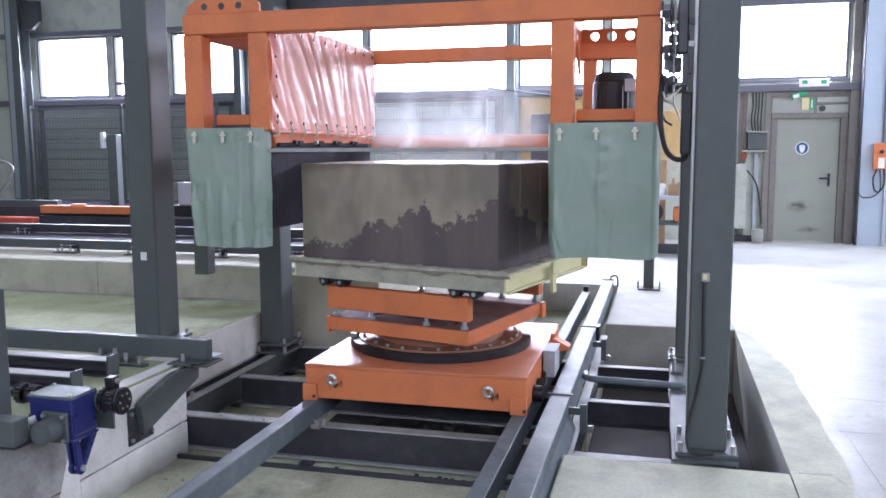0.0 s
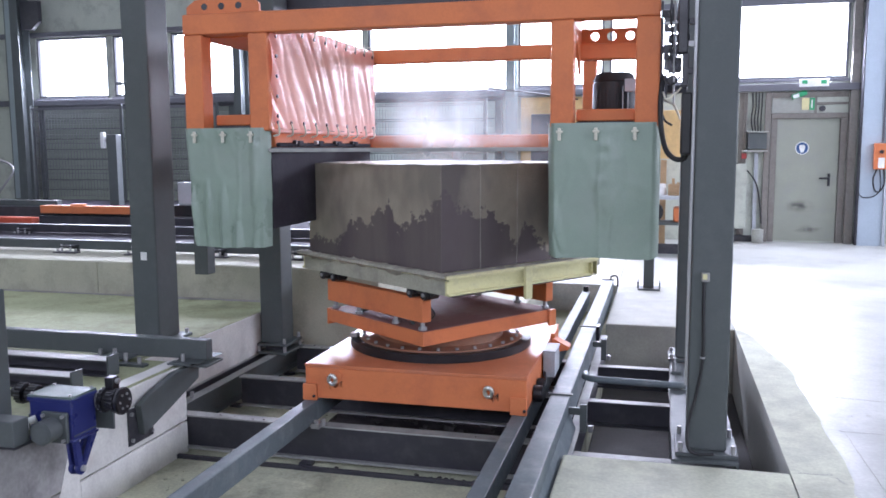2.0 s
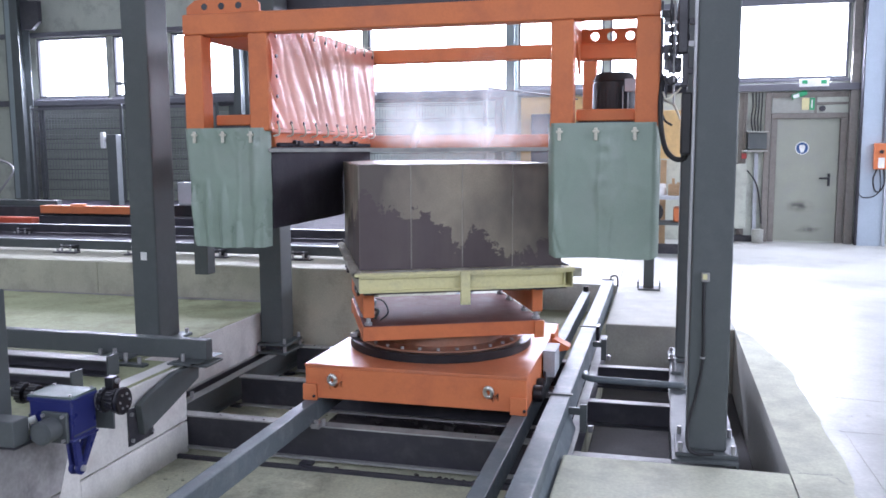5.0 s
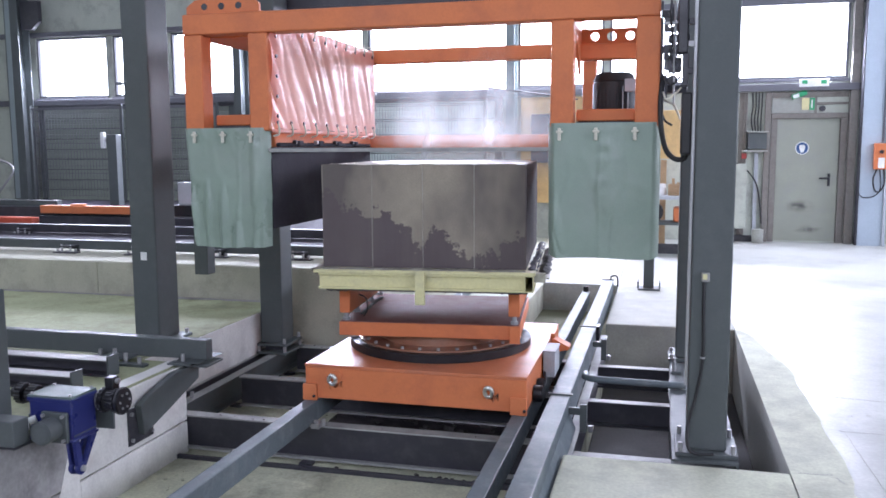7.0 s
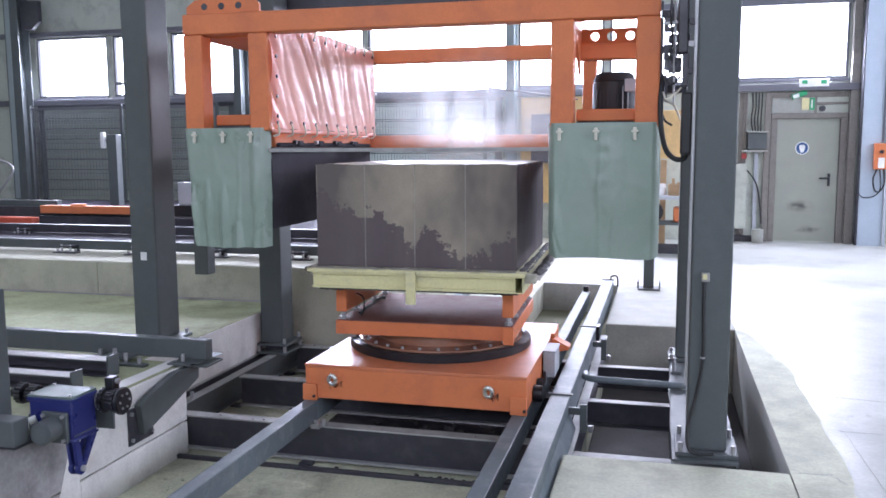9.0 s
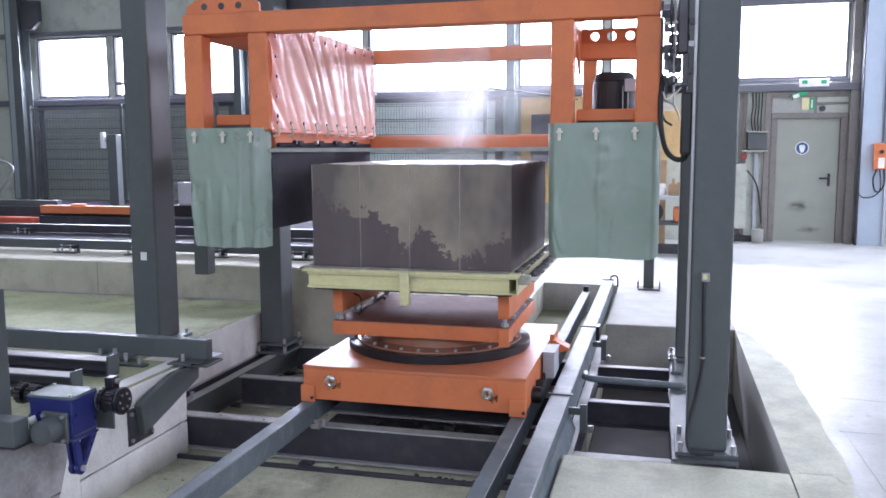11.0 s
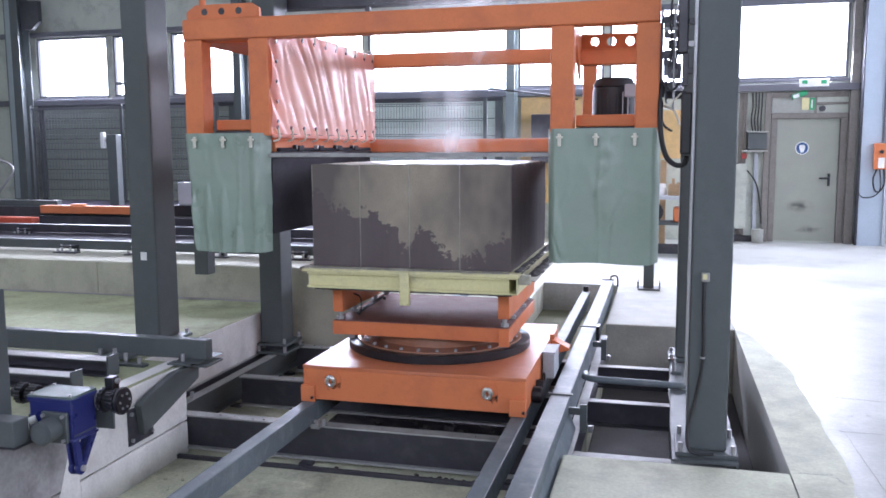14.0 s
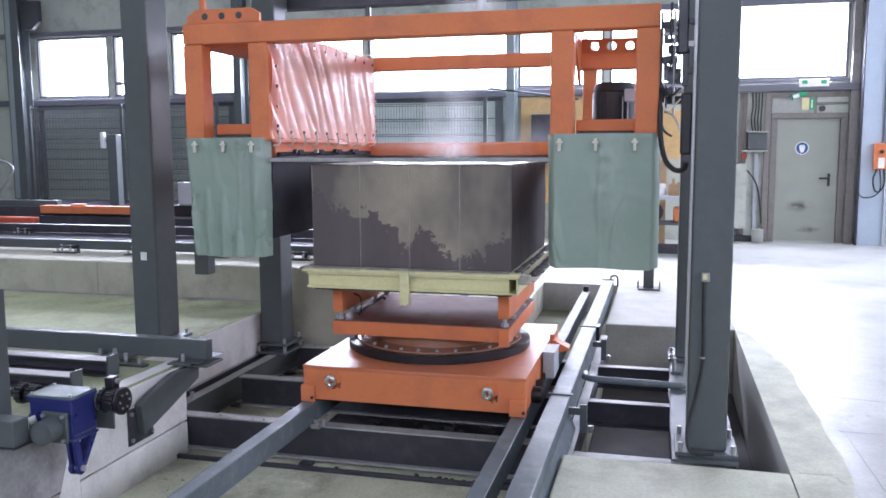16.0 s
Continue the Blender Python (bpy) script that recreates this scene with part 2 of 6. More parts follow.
    # pale scored lines every 0.3 m across x
    pos = calc("ADD", sep.outputs["X"], 0.592)
    frac = calc("ABSOLUTE", calc("SUBTRACT", calc("FRACT", calc("ADD", calc("DIVIDE", pos, 0.3), 0.5), 0.0), 0.5), 0.0)
    line = calc("MULTIPLY", calc("LESS_THAN", frac, 0.012), calc("LESS_THAN", calc("ABSOLUTE", sep.outputs["X"], 0.0), 0.45))
    line = calc("MULTIPLY", line, calc("ADD", calc("MULTIPLY", noise_at(9.0, 4), 1.2), -0.12))
    mix2 = n.new("ShaderNodeMix")
    mix2.data_type = "RGBA"
    l.new(line, mix2.inputs[0])
    l.new(mix.outputs[2], mix2.inputs[6])
    mix2.inputs[7].default_value = (0.42, 0.40, 0.35, 1)
    l.new(mix2.outputs[2], b.inputs["Base Color"])
    return m


def cloth_material():
    """Thin red tarpaulin that lets daylight through."""
    m = mat("red_tarpaulin", (1.0, 0.60, 0.50), 0.38, vary=0.05, scale=5, fine=120, bump=0.04, rough_vary=0.05, spec=0.8)
    n, l = m.node_tree.nodes, m.node_tree.links
    b = n["Principled BSDF"]
    col = b.inputs["Base Color"].links[0].from_socket
    tr = n.new("ShaderNodeBsdfTranslucent")
    l.new(col, tr.inputs["Color"])
    blend = n.new("ShaderNodeMixShader")
    blend.inputs[0].default_value = 0.62
    l.new(b.outputs[0], blend.inputs[1])
    l.new(tr.outputs[0], blend.inputs[2])
    l.new(blend.outputs[0], n["Material Output"].inputs["Surface"])
    return m


def steam_material(strength):
    """Thin white steam: mostly clear, denser in streaks, thinning out towards the edges of each wisp."""
    m = bpy.data.materials.new("steam")
    m.use_nodes = True
    n, l = m.node_tree.nodes, m.node_tree.links
    n.remove(n["Principled BSDF"])
    tc = n.new("ShaderNodeTexCoord")
    mp = n.new("ShaderNodeMapping")
    mp.inputs["Scale"].default_value = (1.7, 1.7, 0.8)
    l.new(tc.outputs["Object"], mp.inputs["Vector"])
    t = n.new("ShaderNodeTexNoise")
    t.inputs["Scale"].default_value, t.inputs["Detail"].default_value, t.inputs["Distortion"].default_value = 1.7, 3, 0.9
    l.new(mp.outputs[0], t.inputs["Vector"])
    r = n.new("ShaderNodeMapRange")
    r.inputs["From Min"].default_value, r.inputs["From Max"].default_value, r.inputs["To Max"].default_value = 0.30, 0.75, strength
    l.new(t.outputs["Fac"], r.inputs["Value"])
    g = n.new("ShaderNodeSeparateXYZ")
    l.new(tc.outputs["Generated"], g.inputs[0])

    def hump(sock):
        a = n.new("ShaderNodeMath")
        a.operation = "MULTIPLY_ADD"
        a.inputs[1].default_value, a.inputs[2].default_value = -1.0, 1.0
        l.new(sock, a.inputs[0])
        c = n.new("ShaderNodeMath")
        c.operation = "MULTIPLY"
        l.new(a.outputs[0], c.inputs[0])
        l.new(sock, c.inputs[1])
        return c.outputs[0]
    k = n.new("ShaderNodeMath")
    k.operation = "MULTIPLY"
    l.new(hump(g.outputs["X"]), k.inputs[0])
    l.new(hump(g.outputs["Z"]), k.inputs[1])
    k1 = n.new("ShaderNodeMath")
    k1.operation = "MULTIPLY"
    k1.inputs[1].default_value = 16.0
    l.new(k.outputs[0], k1.inputs[0])
    k2 = n.new("ShaderNodeMath")
    k2.operation = "POWER"
    k2.inputs[1].default_value = 1.6
    l.new(k1.outputs[0], k2.inputs[0])
    k3 = n.new("ShaderNodeMath")
    k3.operation = "MULTIPLY"
    l.new(k2.outputs[0], k3.inputs[0])
    l.new(r.outputs[0], k3.inputs[1])
    clear, white, tl = n.new("ShaderNodeBsdfTransparent"), n.new("ShaderNodeBsdfDiffuse"), n.new("ShaderNodeBsdfTranslucent")
    white.inputs["Color"].default_value = tl.inputs["Color"].default_value = (0.95, 0.96, 0.97, 1)
    m0, m1 = n.new("ShaderNodeMixShader"), n.new("ShaderNodeMixShader")
    m0.inputs[0].default_value = 0.7
    l.new(white.outputs[0], m0.inputs[1])
    l.new(tl.outputs[0], m0.inputs[2])
    l.new(k3.outputs[0], m1.inputs[0])
    l.new(clear.outputs[0], m1.inputs[1])
    l.new(m0.outputs[0], m1.inputs[2])
    l.new(m1.outputs[0], n["Material Output"].inputs["Surface"])
    return m


def scuff_material():
    """Ragged dark rub marks, clear between them."""
    m = mat("scuff_marks", (0.16, 0.16, 0.155), 0.7, bump=0)
    n, l = m.node_tree.nodes, m.node_tree.links
    tc = n.new("ShaderNodeTexCoord")
    mp = n.new("ShaderNodeMapping")
    mp.inputs["Scale"].default_value = (3.0, 1.0, 6.0)
    l.new(tc.outputs["Object"], mp.inputs["Vector"])
    t = n.new("ShaderNodeTexNoise")
    t.inputs["Scale"].default_value, t.inputs["Detail"].default_value = 2.0, 6
    l.new(mp.outputs[0], t.inputs["Vector"])
    g = n.new("ShaderNodeTexGradient")
    g.gradient_type = "QUADRATIC_SPHERE"
    mp2 = n.new("ShaderNodeMapping")
    mp2.inputs["Location"].default_value = (-1.0, 0.0, -1.0)
    mp2.inputs["Scale"].default_value = (2.0, 0.0, 2.0)
    l.new(tc.outputs["Generated"], mp2.inputs["Vector"])
    l.new(mp2.outputs[0], g.inputs["Vector"])
    r = n.new("ShaderNodeMapRange")
    r.inputs["From Min"].default_value, r.inputs["From Max"].default_value, r.inputs["To Max"].default_value = 0.36, 0.75, 0.9
    l.new(t.outputs["Fac"], r.inputs["Value"])
    k = n.new("ShaderNodeMath")
    k.operation, k.use_clamp = "MULTIPLY", True
    l.new(r.outputs[0], k.inputs[0])
    l.new(g.outputs["Fac"], k.inputs[1])
    l.new(k.outputs[0], n["Principled BSDF"].inputs["Alpha"])
    return m


SCUFF = scuff_material()
CAKE = cake_material()
CLOTH = cloth_material()
PLUME = steam_material(0.55)
VEIL = steam_material(0.38)
CABLE = mat("black_cable", (0.015, 0.015, 0.017), 0.5, bump=0)
TIE = mat("pale_strap", (0.62, 0.60, 0.50), 0.6, bump=0)
# column colour carries the blue of the sky light on it
SKYTINTED = mat("sky_tinted_column", (0.37, 0.435, 0.50), 0.5, vary=0.06, scale=2, fine=40)
GREEN = mat("green_sign", (0.02, 0.30, 0.12), 0.5, bump=0)
SIGNBLUE = mat("blue_sign", (0.02, 0.075, 0.22), 0.5, bump=0)
WOOD = mat("old_wood", (0.36, 0.24, 0.13), 0.75, vary=0.2, scale=5)

# ---------------------------------------------------------------- building blocks
LOC = {}


def box(x0, x1, y0, y1, z0, z1, bev=0.003, bm=None):
    one = bmesh.new()
    bmesh.ops.create_cube(one, size=1)
    for v in one.verts:
        v.co = Vector(((x0 + x1) / 2 + v.co.x * (x1 - x0), (y0 + y1) / 2 + v.co.y * (y1 - y0), (z0 + z1) / 2 + v.co.z * (z1 - z0)))
    b = min(bev, 0.3 * min(x1 - x0, y1 - y0, z1 - z0))
    if b > 0.0004:
        bmesh.ops.bevel(one, geom=one.edges[:], offset=b, segments=2, profile=0.5, affect="EDGES")
    return join(bm, one)


def join(bm, one):
    if bm is None:
        return one
    me = bpy.data.meshes.new("join")
    one.to_mesh(me)
    one.free()
    bm.from_mesh(me)
    bpy.data.meshes.remove(me)
    return bm


def cyl(p, q, r, seg=20, r2=None, bm=None, bev=0.0):
    """A round bar from p to q."""
    one = bmesh.new()
    p, q = Vector(p), Vector(q)
    bmesh.ops.create_cone(one, cap_ends=True, segments=seg, radius1=r, radius2=r if r2 is None else r2, depth=(q - p).length)
    if bev:
        bmesh.ops.bevel(one, geom=[e for e in one.edges if len(e.link_faces) == 2 and any(len(f.verts) > 4 for f in e.link_faces)], offset=bev, segments=2, affect="EDGES")
    bmesh.ops.transform(one, matrix=Matrix.Translation((p + q) / 2) @ (q - p).to_track_quat("Z", "Y").to_matrix().to_4x4(), verts=one.verts[:])
    return join(bm, one)


def pipe(points, r, bm=None, seg=20):
    """A bent cable or hose through points, smoothed."""
    pts = [Vector(p) for p in points]
    fine = []
    for i in range(len(pts) - 1):
        a, b, c, d = pts[max(i - 1, 0)], pts[i], pts[i + 1], pts[min(i + 2, len(pts) - 1)]
        for k in range(6):
            t = k / 6
            fine.append(0.5 * (2 * b + (c - a) * t + (2 * a - 5 * b + 4 * c - d) * t * t + (3 * b - a - 3 * c + d) * t ** 3))
    fine.append(pts[-1])
    one = bmesh.new()
    rings = []
    for i, pnt in enumerate(fine):
        way = (fine[min(i + 1, len(fine) - 1)] - fine[max(i - 1, 0)]).normalized()
        side = way.cross(Vector((0.31, 0.22, 0.93))).normalized()
        up = side.cross(way)
        rings.append([one.verts.new(pnt + r * (math.cos(2 * math.pi * k / seg) * side + math.sin(2 * math.pi * k / seg) * up)) for k in range(seg)])
    for a, b in zip(rings, rings[1:]):
        for k in range(seg):
            one.faces.new((a[k], a[(k + 1) % seg], b[(k + 1) % seg], b[k]))
    one.faces.new(rings[0][::-1])
    one.faces.new(rings[-1])
    return join(bm, one)


def prism(profile, axis, lo, hi, bm=None, bev=0.0):
    """A profile of (u, v) pairs drawn out along an axis: x takes (y, z), y takes (x, z), z takes (x, y)."""
    one = bmesh.new()

    def at(u, v, w):
        return {"x": (w, u, v), "y": (u, w, v), "z": (u, v, w)}[axis]
    a = [one.verts.new(at(u, v, lo)) for u, v in profile]
    b = [one.verts.new(at(u, v, hi)) for u, v in profile]
    one.faces.new(a)
    one.faces.new(b[::-1])
    for i in range(len(a)):
        j = (i + 1) % len(a)
        one.faces.new((a[j], a[i], b[i], b[j]))
    bmesh.ops.recalc_face_normals(one, faces=one.faces[:])
    if bev:
        bmesh.ops.bevel(one, geom=one.edges[:], offset=bev, segments=2, affect="EDGES")
    return join(bm, one)


def c_channel(x0, x1, y0, y1, z0, z1, axis, open_to, t=0.012, bm=None):
    """A rolled channel along an axis, its open side towards open_to (-1 or 1)."""
    lo, hi = (y0, y1) if axis == "x" else (x0, x1)
    a, b = (lo, hi) if open_to > 0 else (hi, lo)
    s = 1 if open_to > 0 else -1
    prof = [(a, z0), (b, z0), (b, z0 + t), (a + s * t, z0 + t), (a + s * t, z1 - t), (b, z1 - t), (b, z1), (a, z1)]
    return prism(prof, axis, *((x0, x1) if axis == "x" else (y0, y1)), bm=bm)


def mesh_of(bm, name, material, origin, smooth=False):
    bmesh.ops.translate(bm, verts=bm.verts[:], vec=-Vector(origin))
    me = bpy.data.meshes.new(name)
    bm.to_mesh(me)
    bm.free()
    me.materials.append(material)
    if smooth:
        me.polygons.foreach_set("use_smooth", [True] * len(me.polygons))
        me.set_sharp_from_angle(angle=radians(20))
    return me


def thing(name, loc, label="", category="", group="", kind=""):
    """An Empty at the base of a thing, which carries its parts."""
    ob = new(name)
    ob.location = loc
    ob.empty_display_size = 0.1
    LOC[ob] = Vector(loc)
    return tagged(ob, label, category, group, kind)


def solo(name, bm, material, loc, label="", category="", group="", kind="", smooth=True):
    """A thing that is one mesh; bm is in world space."""
    ob = new(name, mesh_of(bm, name, material, loc, smooth))
    ob.location = loc
    LOC[ob] = Vector(loc)
    return tagged(ob, label, category, group, kind)


def part(name, bm, material, parent, label="", smooth=True, at=None):
    """Links bm, in world space, as one mesh under a thing or a part."""
    o = Vector(at) if at else LOC[parent]
    ob = new(name, mesh_of(bm, name, material, o, smooth))
    ob.parent = parent
    ob.location = o - LOC[parent]
    LOC[ob] = o
    if label:
        ob["label"] = label
    return ob


def again(name, twin, offset, parent):
    """Another part on the mesh of twin, moved by offset."""
    ob = new(name, twin.data)
    ob.parent = parent
    ob.location = twin.location + Vector(offset)
    LOC[ob] = LOC[twin] + Vector(offset)
    return ob


def bolts(points, axis, r, h, parent, name="bolt", material=None):
    """Hexagon heads at points, standing out along axis."""
    first = None
    for p in points:
        p = Vector(p)
        if first is None:
            first = part(name, cyl(p, p + Vector(axis) * h, r, 6), material or STEEL, parent, at=p, smooth=False)
            start = p
        else:
            again(name, first, p - start, parent)

# ---------------------------------------------------------------- the hall
WALL_Y = 9.4
PLAT = 0.25      # left platform
FRAME = -0.08    # top of the steel frame in the pit
PIT = -0.32


def slabs(name, rows, material, label, category="floor"):
    bm = None
    for r in rows:
        bm = box(*r, bev=0.012, bm=bm)
    return solo(name, bm, material, (0, 0, 0), label, category, kind="structure", smooth=False)


slabs("floor", [(2.05, 9, -12, WALL_Y, -0.9, 0), (0.96, 2.05, 4.3, WALL_Y, -0.9, 0), (0.1, 0.96, 4.32, WALL_Y, -0.9, 0)],
      FLOOR, "pale polished concrete hall floor around an open pit")
slabs("kerb", [(0.96, 2.049, 2.12, 4.299, -0.9, 0)], KERB, "rough grey concrete border of the pit", "kerb")
slabs("front_slab", [(0.96, 2.049, -12, -1.201, -0.9, 0)], SLABM, "pale screed slab before the pit", "floor")
slabs("pit_floor", [(-1.71, 0.955, -12, 1.9, -0.9, PIT)], PITFLOOR, "stained rough concrete floor of the rail pit")
slabs("rear_pit_floor", [(-0.849, 0.955, 1.901, 4.32, -0.9, PIT)], MOSSY, "dirty greenish floor at the far end of the rail pit")
slabs("bay_floor", [(0.956, 2.05, -1.2, 2.12, -0.95, -0.56)], BAYFLOOR, "very dark floor of the deep bay beside the rails")
skim = []
for k in range(41):
    y = 2.1 - 5.6 * k / 40
    w = 0.06 + 0.21 * min(1.0, (2.1 - y) / 1.4) ** 0.7 + 0.05 * noise.noise(Vector((y * 1.7, 2, 0))) + 0.025 * noise.noise(Vector((y * 6, 5, 0)))
    skim.append((2.051 + w, y))
solo("screed_patch", prism([(2.05, 2.1)] + skim + [(2.05, -3.5)], "z", 0.0005, 0.003), SLABM, (0, 0, 0), "rough grey screed patch along the pit edge", "floor", kind="structure", smooth=False)
slabs("platform", [(-14, -1.716, -0.85, 1.2, -0.9, PLAT), (-14, -1.44, -12, -0.85, -0.9, PLAT)], PLATFORM, "raised worn concrete platform beside the pit", "platform")
slabs("platform_facing", [(-1.438, -1.415, -1.86, -0.85, -0.9, -0.125), (-1.438, -1.415, -1.86, -0.85, -0.116, PLAT - 0.012)], WHITEWASH, "pale limewashed concrete facing of the platform", "wall")
slabs("pit_facing", [(-1.7155, -1.706, -0.848, 1.198, PIT + 0.001, PLAT - 0.006)], WHITEWASH, "pale concrete facing beside the pit frame", "wall")
# pitted near facing; its darker colour paints shade around the gear motor
slabs("raw_facing", [(-1.438, -1.4165, -12, -1.861, -0.9, -0.125), (-1.438, -1.4165, -12, -1.861, -0.116, PLAT - 0.012)], DIRTSHADE, "rough pitted concrete facing of the platform, darkened for shade", "wall")
splash = [(-1.861, PLAT - 0.03), (-1.861, -0.5)]
for k in range(24):
    z = -0.5 + (PLAT - 0.53 + 0.5) * k / 23
    splash.append((-1.95 - 0.35 * max(0.0, -z) + 0.10 * noise.noise(Vector((z * 5, 1, 0))) + 0.04 * noise.noise(Vector((z * 21, 3, 0))), z))
solo("limewash_splash", prism(splash, "x", -1.4160, -1.4146), WHITEWASH, (0, 0, 0), "ragged end of the limewash where the shade-darkened facing begins", "wall", kind="structure", smooth=False)
slabs("ledge", [(-14, -3.56, 1.2, WALL_Y, -0.9, 0.55), (-3.558, -0.85, 1.2, WALL_Y, -0.9, 0.55)], WALLCON, "higher concrete ledge that carries the conveyor", "platform")
slabs("ledge_end", [(-0.85, 0.1, 1.9, WALL_Y, -0.9, -0.02)], WALLCON, "concrete strip behind the pit", "platform")


solo("limewash_strip", prism([(-1.439, -12), (-1.439, -0.853)] + [(-1.53 + 0.03 * noise.noise(Vector((k * 0.9, 3, 0))), -0.853 - 0.25 * k) for k in range(45)], "z", PLAT + 0.0005, PLAT + 0.003), WHITEWASH, (0, 0, 0), "pale limewash splashed along the platform edge", "floor", kind="structure", smooth=False)


def wall_with_holes(name, x0, x1, z1, holes, y0, y1, label):
    """A wall along x with rectangular openings."""
    xs = sorted({x0, x1, *[h[0] for h in holes], *[h[1] for h in holes]})
    bm = None
    for a, b in zip(xs, xs[1:]):
        cuts = sorted((h[2], h[3]) for h in holes if h[0] <= a and h[1] >= b)
        z = -0.9
        for c0, c1 in cuts:
            bm = box(a, b, y0, y1, z, c0, bev=0, bm=bm)
            z = c1
        bm = box(a, b, y0, y1, z, z1, bev=0, bm=bm)
    return solo(name, bm, WALLPANEL, (0, 0, 0), label, "wall", kind="structure", smooth=False)


WINDOWS = [(-10.9, -9.26, 2.6, 3.78), (-9.13, -7.9, 2.6, 3.78), (-7.84, -6.4, 2.6, 3.78), (-5.9, -3.9, 2.55, 3.8), (-3.82, -1.2, 2.55, 3.8), (-1.06, 0.4, 2.6, 3.82), (0.5, 1.95, 2.6, 3.85), (2.52, 4.22, 2.64, 3.92)]
DOOR = (3.14, 4.2, 0.02, 2.05)
wall_with_holes("wall_north", -14, 9, 7, WINDOWS + [DOOR], WALL_Y, WALL_Y + 0.25, "pale grey panel wall with a band of windows")
solo("wall_east", box(9, 9.25, -12, WALL_Y + 0.25, -0.9, 7, 0), WALLPANEL, (0, 0, 0), "plain pale grey hall wall", "wall", kind="structure")
solo("wall_west", box(-14.25, -14, -12, WALL_Y + 0.25, -0.9, 7, 0), WALLPANEL, (0, 0, 0), "plain pale grey hall wall", "wall", kind="structure")
solo("wall_south", box(-14.25, 9.25, -12.25, -12, -0.9, 7, 0), WALLPANEL, (0, 0, 0), "plain pale grey hall wall", "wall", kind="structure")
solo("ceiling", box(-14.25, 9.25, -12.25, WALL_Y + 0.25, 7, 7.2, 0), CEIL, (0, 0, 0), "grey sheet roof of the hall", "ceiling", kind="structure")
bd = bmesh.new()
bmesh.ops.create_grid(bd, x_segments=1, y_segments=1, size=1)
for v in bd.verts:
    v.co = Vector((-2.5 + v.co.x * 16, 13.5, 4 + v.co.y * 5))
solo("backdrop", bd, SKYGLOW, (0, 0, 0), "bright overcast sky outside the windows", "sky", kind="structure", smooth=False)


# window frames
for i, (wx0, wx1, wz0, wz1) in enumerate(WINDOWS):
    w = thing("window_%d" % (i + 1), ((wx0 + wx1) / 2, WALL_Y, wz0), "blown-out bright hall window in a grey frame", "window", kind="structure")
    f = 0.035
    part("window_frame", box(wx0, wx1, WALL_Y + 0.02, WALL_Y + 0.08, wz0, wz0 + f, 0.004), SILL, w)
    part("window_frame", box(wx0, wx1, WALL_Y + 0.02, WALL_Y + 0.08, wz1 - f, wz1, 0.004), SILL, w)
    part("window_frame", box(wx0, wx0 + f, WALL_Y + 0.02, WALL_Y + 0.08, wz0 + f, wz1 - f, 0.004), SILL, w)
    part("window_frame", box(wx1 - f, wx1, WALL_Y + 0.02, WALL_Y + 0.08, wz0 + f, wz1 - f, 0.004), SILL, w)
    if i == 1:
        part("transom", box(wx0 + f, wx1 - f, WALL_Y + 0.02, WALL_Y + 0.08, wz0 + 0.23, wz0 + 0.28, 0.004), SILL, w)
    part("window_sill", box(wx0 - 0.03, wx1 + 0.03, WALL_Y - 0.04, WALL_Y - 0.002, wz0 - 0.05, wz0 - 0.005, 0.004), SILL, w)
solo("sill_beam", box(-13.9, 8.9, WALL_Y - 0.14, WALL_Y - 0.045, 2.44, 2.55, 0.006), SILL, (0, 0, 0), "grey steel girt along the wall under the windows", "beam", kind="structure")
solo("head_beam", box(-13.9, 8.9, WALL_Y - 0.10, WALL_Y - 0.003, 3.795, 3.885, 0.006), SILL, (0, 0, 0), "grey steel girt along the wall above the windows", "beam", kind="structure")

# dirt gathered where the platform meets the ledge
edge = [(x / 10, 1.149 - 0.11 * abs(noise.noise(Vector((x * 0.13, 2, 2)))) - 0.03 * noise.noise(Vector((x * 0.7, 5, 2)))) for x in range(-130, -17)]
solo("dirt_strip", prism(edge + [(-1.75, 1.199), (-13.0, 1.199)], "z", PLAT + 0.0005, PLAT + 0.0025), DIRTSHADE, (0, 0, 0), "brown dirt swept against the concrete ledge", "dirt", kind="structure", smooth=False)
# building columns along the wall
for cx, m in ((-11.05, GREY), (-6.2, GREY), (-1.12, PALECOL)):
    c = thing("wall_column", (cx, WALL_Y - 0.35, 0), "grey steel building column before the wall", "column", "building columns", "structure")
    s = 0.16 if cx < -8 else 0.075
    part("flange", box(cx - s, cx + s, WALL_Y - 0.48, WALL_Y - 0.465, -0.02, 6.99, 0.002), m, c)
    part("web", box(cx - 0.008, cx + 0.008, WALL_Y - 0.465, WALL_Y - 0.185, -0.02, 6.99, 0.002), m, c)
    part("flange", box(cx - s, cx + s, WALL_Y - 0.185, WALL_Y - 0.17, -0.02, 6.99, 0.002), m, c)
    if cx < -8:
        part("knee_plate", prism([(cx + 0.17, 3.90), (cx + 0.40, 3.90), (cx + 0.58, 4.05), (cx + 0.58, 4.45), (cx + 0.17, 4.45)], "y", WALL_Y - 0.40, WALL_Y - 0.30), GREYDARK, c)
        # pale strip paints the daylight on the left of the flange
        part("cover_strip", box(cx - 0.13, cx - 0.02, WALL_Y - 0.486, WALL_Y - 0.481, 0.6, 6.9, 0.001), PALECOL, c)
c = thing("wall_column", (4.62, WALL_Y - 0.3, 0), "pale building column beside the door, tinted blue for sky light", "column", "building columns", "structure")
part("shaft", box(4.40, 4.80, WALL_Y - 0.34, WALL_Y - 0.16, -0.02, 6.99, 0.006), SKYTINTED, c)
